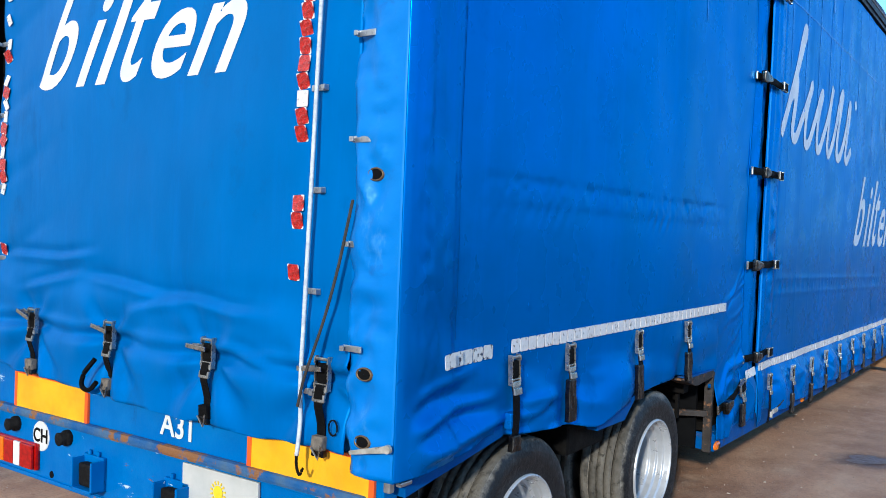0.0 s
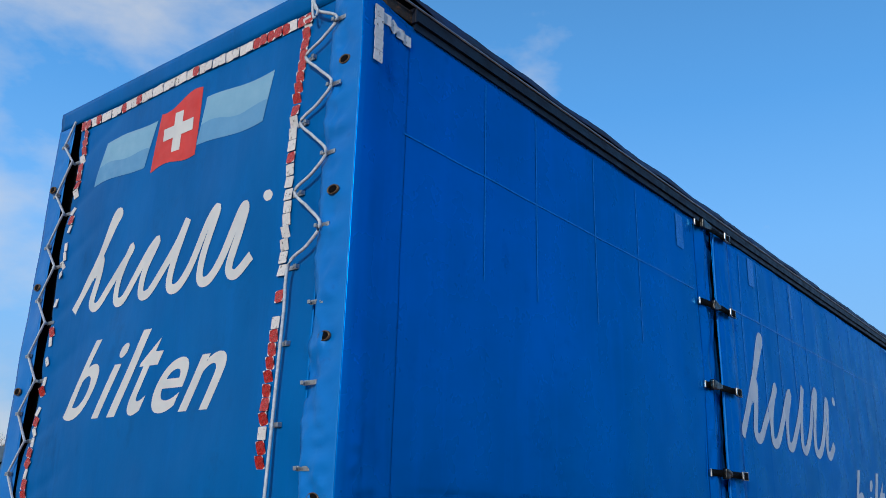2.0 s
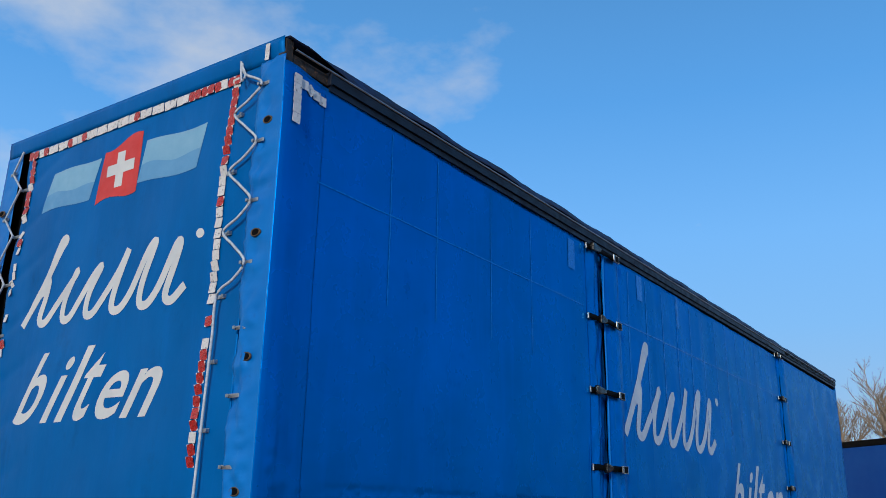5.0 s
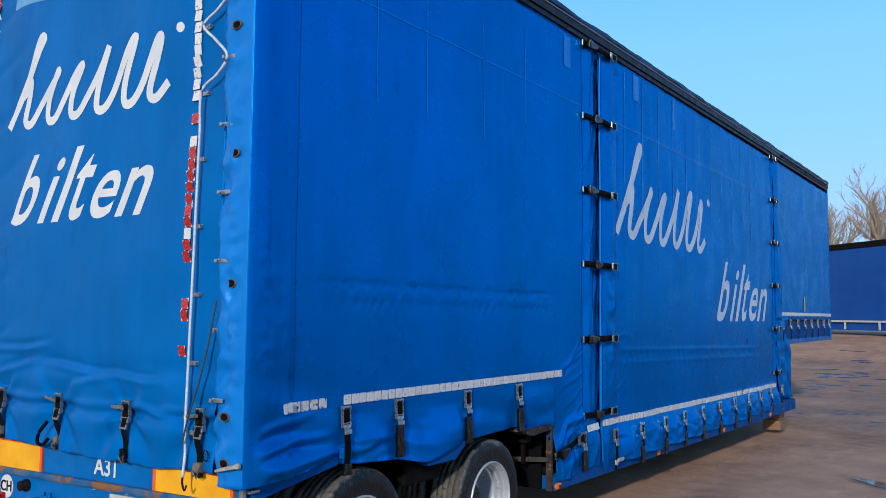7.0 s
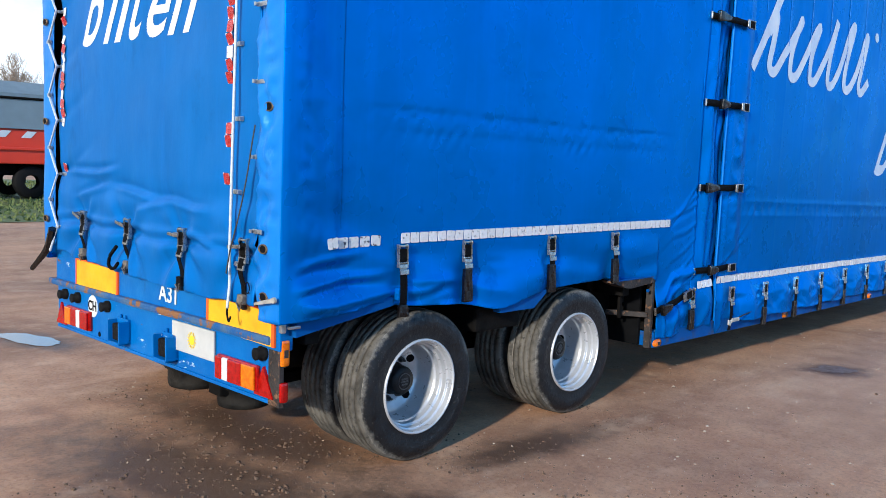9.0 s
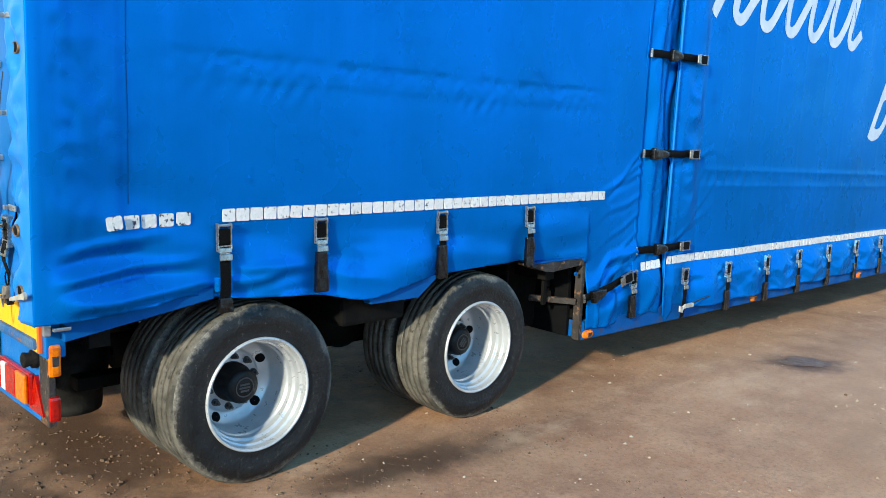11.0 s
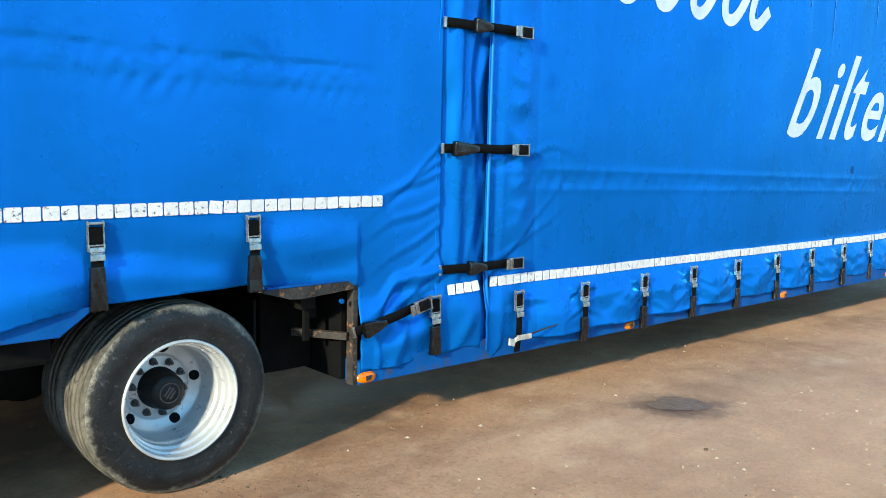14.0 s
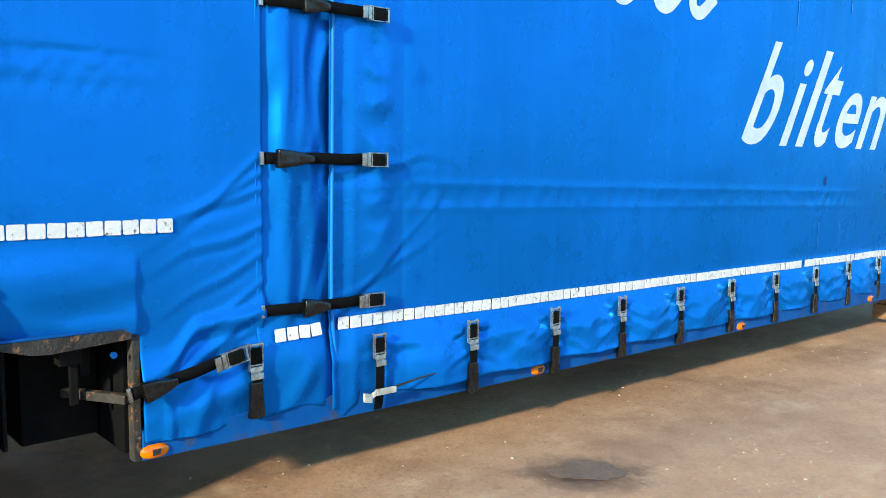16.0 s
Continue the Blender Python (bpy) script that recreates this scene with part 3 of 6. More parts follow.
def side_x(y, z):
    """How far the side tarpaulin stands out at (y, z)."""
    d = 0.006 * nz(y * 0.7, z * 0.6, 1.0) + 0.003 * nz(y * 2.1, z * 1.3, 5.0) + 0.006 * nz(y * 2.7, z * 0.4, 21.0) * ramp(z, 1.1, 1.4)
    rear = 1 - ramp(y, 3.5, 3.6)
    # the welded band with its puckers
    if y < 3.35:
        w = ramp(y, 0.3, 0.75) * (1 - ramp(y, 2.95, 3.25))
        zb = 1.757 + 0.006 * math.sin(2 * y)
        # two ledges that swell below their upper edge and fade downwards, with crimps and slanting puckers
        q1, q2 = zb + 0.012 - z, zb - 0.093 - z
        d -= w * 0.0025 * ramp(q1, 0.0, 0.022) * (1 - ramp(q1, 0.024, 0.085)) * (0.85 + 0.5 * nz(y * 4.1, 6.0))
        d -= w * 0.0012 * ramp(q2, 0.0, 0.02) * (1 - ramp(q2, 0.02, 0.10)) * (0.85 + 0.5 * nz(y * 3.1, 8.0))
        d += w * 0.0026 * bell(q1, 0.045, 0.035) * (0.5 - abs(nz(y * 11, z * 6, 2.0)) * 2) + w * 0.003 * bell(q1, 0.05, 0.05) * nz(y * 30, z * 30, 2.0)
        # upright crimps across the band, in ragged bunches
        d += w * bell(q1, 0.06, 0.042) * 0.0042 * (0.45 - 1.6 * abs(nz(y * 7.5 + 0.9 * z, z * 1.6, 17.0))) * ramp(nz(y * 1.7, 3.0), -0.25, 0.15)
        d += w * bell(q1, 0.055, 0.012) * 0.002 * nz(y * 14, 2.0, 5.0)
        d += w * 0.0019 * bell(q2, 0.03, 0.045) * math.sin(2 * math.pi * (y - 0.55 * (z - zb)) / 0.085 + 5 * nz(y * 3.1, 2.0)) * max(0.0, 0.35 + 1.3 * nz(y * 2.6, 9.0))
    elif y > 3.9:
        w = ramp(y, 4.1, 4.4) * (1 - ramp(y, 8.5, 9.3))
        zb = 1.297 - 0.022 * (y - 4.2)
        d += w * (0.0028 * bell(z, zb, 0.02) + 0.0025 * bell(z, zb - 0.11, 0.02))
        d += w * bell(z, zb - 0.055, 0.055) * (0.004 * (0.5 - 2 * abs(nz(y * 7, z * 4, 3.0))) + 0.003 * math.sin(2 * math.pi * (y - 0.4 * z) / 0.11 + 6 * nz(y * 2.2, 3.0)) * max(0.0, 0.3 + 1.4 * nz(y * 1.1, 5.0)))
    # the skirt sags between its straps
    if y < 3.06:
        low = 1 - ramp(z, 0.82, 1.12)
        d += low * (0.034 * nz(y * 1.7 + 2 * z, z * 6.0, 3.0) + 0.012 * crease(y * 2.2 + 1.2 * z, z * 6.0, 8.0) + 0.018 * math.sin(7.0 * z + 2.2 * y + 2.5 * nz(y * 1.4, z * 2)) + 0.012)
        for s in STRAP_Y:
            d -= low * 0.03 * bell(y, s, 0.09)
        d += 0.02 * (1 - ramp(y, 0.1, 0.8)) * (1 - ramp(z, 0.9, 1.4)) * math.sin(22 * z + 6 * y)
    else:
        low = 1 - ramp(z, 0.52, 0.72)
        d += low * (0.011 * math.cos(2 * math.pi * (y - 4.1) / 0.585 + math.pi) + 0.011 * nz(y * 4.2, z * 6.0, 7.0) + (0.014 * crease(y * 3.4 + 1.5 * z, z * 5.5, 3.0) + 0.007 * crease(y * 6.5 - 2.5 * z, z * 9.0, 6.0)) * (0.35 + 0.65 * ramp(y, 4.3, 4.8)) + 0.022)
        d += 0.05 * (1 - ramp(z, 0.4, 0.75)) * ramp(y, 3.95, 4.6)
        if z < 0.72 and y > 3.9:
            dy = y - min(LOW_Y, key=lambda c: abs(c - y))
            side = 1.0 if dy > 0 else 0.7
            for k, (zc, sl) in enumerate(((0.625, 0.55), (0.60, 0.12), (0.565, -0.30), (0.50, 0.40))):
                g = z - zc + sl * abs(dy) + 0.03 * nz(y * 5.0, k * 7.0)
                d += (0.2 + 0.8 * ramp(y, 4.3, 4.6)) * side * math.exp(-((dy / 0.19) ** 2)) * (0.75 + nz(y * 1.9, k * 3.0)) * (0.010 * bell(g, 0.0, 0.014) - 0.007 * bell(g, -0.026, 0.016))
    # creases that run from the rear corner along the skirt
    if y < 1.3 and z < 1.25:
        for zc, sl, y0, y1, k in ((0.93, 0.10, 0.0, 0.66, 1.0), (0.86, 0.03, 0.05, 1.1, 0.8), (1.03, 0.12, 0.02, 0.5, 0.7), (0.80, -0.02, 0.7, 1.3, 0.8), (0.98, -0.06, 0.72, 1.2, 0.6)):
            w = ramp(y, y0, y0 + 0.12) * (1 - ramp(y, y1 - 0.25, y1))
            g = z - zc - sl * y + 0.03 * nz(y * 3.5, zc * 9)
            d += k * w * (0.019 * bell(g, 0.0, 0.02) - 0.014 * bell(g, -0.036, 0.022))
    # pulled folds that run to the joint
    if 2.75 < y < 3.6:
        f = ramp(y, 2.75, 3.3)
        for zc, sl in ((1.40, 0.75), (1.34, 0.5), (1.29, 0.3), (1.02, 0.45), (0.82, 0.75), (0.74, 0.4), (0.9, 0.6), (1.16, 0.35)):
            g = z - zc + sl * (3.55 - y)
            g += 0.05 * nz(y * 4.0, zc * 3.0)
            d += f * ramp(y, 2.9, 3.5) * (0.0046 * bell(g, 0.0, 0.018) - 0.0030 * bell(g, -0.030, 0.02))
        if z < 0.95:
            # the bulge that the slanting strap pulls up, its crest and the hollow under the buckle
            w = 1 - ramp(z, 0.78, 0.95)
            d += f * w * 0.012 * nz(y * 3.2, z * 4.5, 12.0)
            crest = 0.645 + 0.135 * ramp(y, 3.14, 3.30) + 0.02 * ramp(y, 3.3, 3.55)
            g = z - crest
            d += ramp(y, 3.10, 3.22) * (0.020 * bell(g, -0.012, 0.03) - 0.012 * bell(g, -0.075, 0.035))
            d += 0.016 * bell(y, 3.40, 0.055) * bell(z, 0.705, 0.05) - 0.026 * bell(y, 3.345, 0.06) * bell(z, 0.60, 0.045)
            d += 0.014 * bell(y - 0.35 * (z - 0.5), 3.30, 0.035) * (1 - ramp(z, 0.54, 0.60)) + 0.012 * bell(y, 3.155, 0.012) * (1 - ramp(z, 0.55, 0.62))
            d += 0.016 * bell(z - 0.25 * (y - 3.3), 0.47, 0.05) * ramp(y, 3.12, 3.25)
    if 3.85 < y < 4.9:
        f = 1 - ramp(y, 4.0, 4.9)
        if z < 0.8:
            d += bell(y, 4.0, 0.09) * 0.02 * ramp(z, 0.4, 0.55) * (1 - ramp(z, 0.6, 0.8)) - 0.014 * bell(y, 4.26, 0.05) * bell(z, 0.54, 0.028) + 0.008 * bell(y, 4.26, 0.075) * bell(z, 0.575, 0.02)
        for zc, sl in ((0.80, 0.9), (0.83, 0.5), (1.36, 0.1)):
            g = z - zc - sl * (y - 4.0)
            g += 0.05 * nz(y * 4.0, zc * 3.0)
            d += f * f * (0.0042 * bell(g, 0.0, 0.019) - 0.0026 * bell(g, -0.032, 0.024))
        # the puckered pocket beside the joint
        flare = ramp(y, 3.885, 4.10) * (1 - ramp(y, 4.13, 4.25)) * ramp(z, 0.82, 1.0)
        d += flare * (0.020 + 0.010 * nz(4.0, z * 1.9))
        d += bell(y, 4.10, 0.075) * (0.013 * crease(y * 6 + z, z * 5.5, 2.0) + 0.007 * crease(y * 11, z * 11.0, 5.0)) * (0.7 + nz(2.0, z * 1.7)) * (0.4 + 0.6 * ramp(z, 0.82, 1.0)) - 0.004 * bell(y, 4.26, 0.012) + 0.006 * bell(y, 3.98, 0.025) * (1 + nz(5, z * 2))
    # upright seams
    if y < 3.5:
        # the wrapped corner
        d += corner_out(z) * (1 - ramp(y, 0.03, 0.42 - 0.12 * ramp(z, 1.4, 2.0))) + 0.006 * (1 - ramp(y, 0.27, 0.31)) + 0.008 * bell(y, 0.06, 0.05) * nz(3.0, z * 3.5, 1.0) + (bell(y, 0.17, 0.14) * (0.005 * crease(y * 6 + 2 * z, z * 4.0, 2.0) + 0.002 * crease(y * 13, z * 9 + y * 4, 6.0)) + bell(y, 0.07, 0.07) * (0.005 * crease(y * 10 + 3 * z, z * 5.5, 4.0) + 0.003 * crease(y * 21, z * 12, 1.0))) * (1 - 0.75 * ramp(z, 1.9, 2.7))
    else:
        d += 0.0025 * nz(y * 8, z * 0.6, 14.0) * ramp(z, 2.0, 2.6)
        for i in range(13):
            d += 0.002 * bell(y, 4.45 + 0.42 * i, 0.012)
    d += 0.004 * nz(y * 3.4 + z, z * 0.9, 11.0) * ramp(z, 1.9, 2.3)
    d += 0.002 * bell(z, 3.288, 0.012) - 0.004 * rear
    if y < 0.12:
        e = ramp(y, -0.02, 0.12)
        d = d * e + (corner_out(z) + 0.004) * (1 - e)
        # rolls softly round the post
        d -= 0.010 * (max(0.0, 0.010 - y) / 0.036) ** 2
    return d


def rear_y(x, z):
    """How far the rear tarpaulin stands back (positive) at (x, z)."""
    d = 0.012 * nz(x * 1.1, z * 0.8, 8.0) + 0.006 * nz(x * 2.6 + 0.8 * z, z * 1.8, 2.0)
    low = 1 - ramp(z, 0.95, 1.35)
    d += 0.006 * bell(z, 1.33 + 0.03 * math.sin(1.8 * x), 0.05) - 0.007 * bell(z, 1.22, 0.06)
    d += low * (0.012 * nz(x * 2.2, z * 3.4, 6.0) - 0.012)
    for s in (-2.03, -1.46, -0.845, -0.285):
        r = math.hypot((x - s) * 1.2, z - 1.06)
        d += 0.035 * math.exp(-((r / 0.13) ** 2))
        a = math.atan2(z - 1.06, x - s)
        d += low * 0.016 * math.sin(7 * a + 2 * nz(a, s)) * math.exp(-((r - 0.2) / 0.14) ** 2)
        # a sharp fold runs out sideways at the buckle
        g = z - 1.075 + 0.05 * abs(x - s) + 0.02 * nz(x * 5, s)
        d += math.exp(-((x - s) / 0.27) ** 2) * (0.019 * bell(g, 0.0, 0.018) - 0.017 * bell(g, 0.042, 0.02))
    # pulls from the lacing on the far edge
    for k in range(9):
        zc = 3.62 - 0.325 * k
        g = (z - zc) - 0.45 * (x + 2.33)
        d += 0.007 * bell(g, 0, 0.035) * (1 - ramp(x, -2.3, -1.7))
    # slack folds above the straps and long diagonal pulls
    d += 0.008 * ramp(z, 0.85, 1.0) * (1 - ramp(z, 1.25, 1.6)) * crease(x * 1.5 + 0.5 * z, z * 3.2, 4.0)
    d += 0.007 * crease(x * 0.9 - 0.6 * z, z * 0.55 + 0.3 * x, 9.0) * ramp(z, 1.2, 1.6)
    for zc, sl, x0, x1 in ((1.36, 0.05, -2.3, -1.5), (1.30, -0.06, -1.7, -0.5), (1.18, 0.14, -1.4, -0.9), (1.12, -0.2, -0.8, -0.35), (1.2, 0.22, -2.2, -1.6)):
        w = ramp(x, x0, x0 + 0.25) * (1 - ramp(x, x1 - 0.25, x1))
        g = z - zc - sl * (x - x0) + 0.03 * nz(x * 3, zc * 7)
        d += w * (0.011 * bell(g, 0.03, 0.019) - 0.012 * bell(g, 0.0, 0.018))
    g = (z - 3.0) - 0.8 * (x + 1.2)
    return d + 0.006 * math.sin(5 * g) * ramp(z, 1.4, 1.9)


def sheet(name, us, zs, place, material, parent, floor_of=None, label="", thick=0.004):
    """A tarpaulin over a grid of u and z; below floor_of(u) it is cut off."""
    verts, faces, n = [], [], len(zs)
    for u in us:
        lo = floor_of(u) if floor_of else zs[0]
        for z in zs:
            verts.append(place(u, max(z, lo)))
    for i in range(len(us) - 1):
        lo = max(floor_of(us[i]), floor_of(us[i + 1])) if floor_of else -9
        for k in range(n - 1):
            if zs[k + 1] > lo + 1e-4:
                faces.append((i * n + k, (i + 1) * n + k, (i + 1) * n + k + 1, i * n + k + 1))
    ob = part(name, (verts, [], faces), material, parent, label, True)
    s = ob.modifiers.new("thickness", "SOLIDIFY")
    s.thickness, s.offset = thick, -1.0
    return ob


def span(a, b, step):
    n = max(1, round((b - a) / step))
    return [a + (b - a) * i / n for i in range(n + 1)]


def ribbon(line, width, place, lift):
    """A flat printed stroke of the given width along a line in the tarpaulin's plane."""
    verts, faces = [], []
    n = len(line)
    for i, p in enumerate(line):
        a, b = line[max(i - 1, 0)], line[min(i + 1, n - 1)]
        d = Vector((b[0] - a[0], b[1] - a[1])).normalized()
        w = width(i / (n - 1)) if callable(width) else width
        for s in (-0.5, 0, 0.5):
            verts.append(place(p[0] - d.y * w * s, p[1] + d.x * w * s, lift))
    for i in range(n - 1):
        for k in range(2):
            faces.append((3 * i + k, 3 * i + k + 1, 3 * i + k + 4, 3 * i + k + 3))
    return verts, [], faces


def on_side(u, v, lift=0.004):
    return (side_x(u, v) + lift, u, v)


def on_rear(u, v, lift=0.004):
    return (u, rear_y(u, v) - lift, v)


def patch(u0, u1, edge_lo, edge_hi, place, lift, nu=14, nv=8):
    """A printed field between two edges."""
    verts, faces = [], []
    for i in range(nu + 1):
        s = i / nu
        for k in range(nv + 1):
            r = k / nv
            lo, hi = edge_lo(s), edge_hi(s)
            verts.append(place(u0 + (u1 - u0) * s + (lo[0] * (1 - r) + hi[0] * r), lo[1] * (1 - r) + hi[1] * r, lift))
    for i in range(nu):
        for k in range(nv):
            a = i * (nv + 1) + k
            faces.append((a, a + 1, a + nv + 2, a + nv + 1))
    return verts, [], faces


# ---- ground ----
def ground_z(x, y):
    rise = 0.95 * ramp(y, 15.0, 38.0) - 0.05 * ramp(y, 3.5, 10.0)
    r = max(abs(x), abs(y - 4))
    fine = 1 - ramp(r, 9, 16)
    flat = 1.0
    for px, py, rx, ry, turn in PUDDLES:
        flat = min(flat, ramp(math.hypot((x - px) / (rx * 2), (y - py) / (ry * 2)), 0.5, 1.2))
    return rise + fine * flat * (0.010 * nz(x * 0.9, y * 0.9, 4.0) + 0.005 * nz(x * 3.1, y * 3.1, 2.0)) - 0.018


def graded(lo, a, b, hi, step):
    out = span(a, b, step)
    d, v = step, b
    while v < hi:
        d *= 1.3
        v += d
        out.append(v)
    d, v = step, a
    while v > lo:
        d *= 1.3
        v -= d
        out.insert(0, v)
    return out


gx, gy = graded(-900, -5, 5, 900, 0.14), graded(-900, -3, 14, 900, 0.14)
gv = [(x, y, ground_z(x, y)) for x in gx for y in gy]
gf = [(i * len(gy) + k, (i + 1) * len(gy) + k, (i + 1) * len(gy) + k + 1, i * len(gy) + k + 1) for i in range(len(gx) - 1) for k in range(len(gy) - 1)]
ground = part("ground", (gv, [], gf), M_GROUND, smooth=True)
tagged(ground, "brown damp gravel yard with pale grit and puddles", "ground", kind="structure")

for px, py, rx, ry, turn in PUDDLES:
    vs, n = [], 40
    for ring in (1.0, 0.5):
        for k in range(n):
            a = 2 * math.pi * k / n
            r = ring * (1 + 0.45 * nz(math.cos(a) * 1.6 + px, math.sin(a) * 1.6 + py, 3.0) + 0.16 * nz(math.cos(a) * 5 + px, math.sin(a) * 5, 1.0))
            x, y = rx * r * math.cos(a), ry * r * math.sin(a)
            wx, wy = px + x * math.cos(turn) - y * math.sin(turn), py + x * math.sin(turn) + y * math.cos(turn)
            vs.append((wx, wy, ground_z(wx, wy) + 0.004 if py > 12 else ground_z(px, py) + 0.004))
    vs.append((px, py, ground_z(px, py) + 0.004))
    fs = [(k, (k + 1) % n, n + (k + 1) % n, n + k) for k in range(n)] + [(n + k, n + (k + 1) % n, 2 * n) for k in range(n)]
    tagged(part("puddle", (vs, [], fs), M_MUD if px < 1 and py < 6 and px > 0 else M_WATER if py < 10 else M_GLINT), "shallow muddy puddle on the gravel yard", "puddle", "puddles in the yard", "structure")


def pebbles():
    rnd = random.Random(5)
    verts, faces = [], []
    for _ in range(1900):
        x, y = rnd.uniform(-2.6, 3.4), rnd.uniform(-0.6, 12)
        if x < -0.5 and rnd.random() < 0.6:
            continue
        s = min(0.0085, 0.0032 * math.exp(rnd.gauss(0.1, 0.5)))
        z, a = ground_z(x, y) + s * 0.3, rnd.uniform(0, 6.28)
        o, c, d = len(verts), math.cos(a) * s * rnd.uniform(1, 1.9), math.sin(a) * s * rnd.uniform(1, 1.9)
        verts += [(x + c, y + d, z), (x - d * 0.8, y + c * 0.8, z), (x - c, y - d, z), (x + d * 0.8, y - c * 0.8, z), (x + c * 0.2, y, z + s * 0.8), (x, y, z - s)]
        for i in range(4):
            faces += [(o + i, o + (i + 1) % 4, o + 4), (o + (i + 1) % 4, o + i, o + 5)]
    return verts, [], faces


def clods():
    """Damp dark lumps of earth and gravel, thickest round the rear wheels."""
    rnd = random.Random(17)
    verts, faces = [], []
    for _ in range(12000):
        x, y = rnd.uniform(-2.2, 2.4), rnd.uniform(-0.9, 6)
        if nz(x * 1.1, y * 1.1, 6.0) + 0.7 * bell(y, 0.1, 0.8) * bell(x, -0.1, 1.1) < 0.12 * rnd.random() + 0.1:
            continue
        near = bell(y, 0.1, 0.8) * bell(x, -0.1, 1.1)
        if rnd.random() < ramp(y, 2.3, 3.0) * 0.9:
            continue
        s = min(0.012, (0.0032 + 0.0026 * near) * math.exp(rnd.gauss(0.0, 0.45)))
        z, a = ground_z(x, y), rnd.uniform(0, 6.28)
        o = len(verts)
        for h, w in ((-0.3, 1.0), (0.45, 0.95), (0.85, 0.5)):
            verts += [(x + s * w * rnd.uniform(0.8, 1.3) * math.cos(a + k * 1.256), y + s * w * rnd.uniform(0.8, 1.3) * math.sin(a + k * 1.256), z + s * h) for k in range(5)]
        for q in (0, 5):
            faces += [(o + q + k, o + q + (k + 1) % 5, o + q + 5 + (k + 1) % 5, o + q + 5 + k) for k in range(5)]
        faces.append(tuple(o + 10 + k for k in range(5)))
    return verts, [], faces


tagged(part("clods", clods(), M_EARTH), "damp dark crumbs of earth and gravel on the yard", "gravel", kind="stuff")
tagged(part("pebbles", pebbles(), M_STONE), "pale grit and small pebbles strewn on the yard", "gravel", kind="stuff")

# ---- the trailer ----
trailer = empty("semi_trailer")
tagged(trailer, "blue low-bed curtain-side semi-trailer with worn faded tarpaulins", "trailer")
zs_side = span(0.30, 0.75, 0.0125) + span(0.76, 2.0, 0.0125) + span(2.03, 3.845, 0.03)
rear_side = sheet("side_curtain", span(-0.026, 0.034, 0.006) + span(0.045, 3.05, 0.013) + span(3.06, 3.56, 0.013), zs_side, lambda u, z: (side_x(u, z), u, z), M_TARP, trailer, hem,
                  "taut blue side tarpaulin with a puckered weld band")
mid_side = sheet("side_curtain", span(3.86, 6.5, 0.014) + span(6.52, 9.78, 0.02), zs_side, lambda u, z: (side_x(u, z) + 0.012 * (1 - ramp(u, 3.86, 3.9)), u, z), M_TARP, trailer, hem,
                 "long blue side tarpaulin with worn white printing")


def pleat_x(u, z):
    t = (u - 3.53) / 0.4
    if z < 0.82:
        low = 1 - ramp(z, 0.62, 0.82)
        return (1 - low) * pleat_x(u, 0.82) + low * (-0.004 - 0.03 * ramp(t, 0.72, 0.95) + 0.018 * bell(t, 0.45, 0.3) * bell(z, 0.6, 0.14) + 0.02 * bell(t - 1.6 * (z - 0.45), 0.42, 0.12) * bell(z, 0.46, 0.09) + 0.01 * nz(u * 4, z * 4, 3.0))
    return -0.008 - 0.022 * ramp(t, 0.65, 0.95) + 0.022 * bell(t, 0.33, 0.16) * (1 + 0.6 * nz(1.0, z * 1.6)) + 0.014 * nz(u * 6 + 1.5 * z, z * 2.0, 4.0) + 0.014 * crease(u * 9 - 2 * z, z * 2.2, 6.0) + 0.004 * math.sin(2 * math.pi * (u + 0.05 * nz(1, z * 1.5)) / 0.11) - 0.012 * bell(t, 0.08, 0.06)


def pleat_out(u, z):
    return pleat_x(u, z) + 0.03 * (1 - ramp(z, 0.5, 0.75))


pleat = sheet("pleat", span(3.53, 3.94, 0.0125), span(0.33, 3.84, 0.03), lambda u, z: (pleat_out(u, z), u, z), M_TARP, trailer,
              lambda u: 0.37 + 0.03 * nz(u * 5, 1), "loose blue tarpaulin pleat behind the joint straps")
front_side = sheet("side_curtain", span(9.92, 10.4, 0.03) + span(10.45, 14.0, 0.05), span(1.55, 3.85, 0.05), lambda u, z: (side_x(u, z) * 0.6 + 0.004 + ramp(u, 9.92, 10.1) * (1 - ramp(u, 10.12, 10.3)) * (0.022 + 0.016 * nz(u * 5, z * 4)) + 0.004 * nz(u * 2.4, z * 1.2, 8.0), u, z), M_TARP, trailer, None,
                   "blue side tarpaulin over the raised front deck")
sheet("pleat", span(9.74, 9.96, 0.02), span(0.5, 3.84, 0.06), lambda u, z: (pleat_x(3.53 + (u - 9.74) * 1.85, z), u, z), M_TARP, trailer)
sheet("side_curtain", span(9.9, 10.72, 0.04), span(0.42, 1.6, 0.05),
                     lambda u, z: (0.03 * nz(u * 5, z * 4) + 0.03 * crease(u * 3.2 + z, z * 3.4, 4.0) + 0.01, u - 0.25 * ramp(z, 1.0, 1.6) * ramp(u, 10.2, 10.7), z), M_TARP, trailer, None,
                     "crumpled blue tarpaulin corner below the raised deck")
# the skirt borrows the darker rail blue to paint in its shade
skirt = sheet("skirt", span(10.05, 14.0, 0.04), span(1.24, 1.56, 0.04), lambda u, z: (-0.02 - 0.10 * (1.56 - z) + 0.02 * abs(math.sin(math.pi * (u - 10.1) / 0.56)) * (1.6 - z) / 0.35, u, z),
              M_RAILBLUE, trailer, None, "strapped blue tarpaulin skirt, its shade painted as a darker blue")

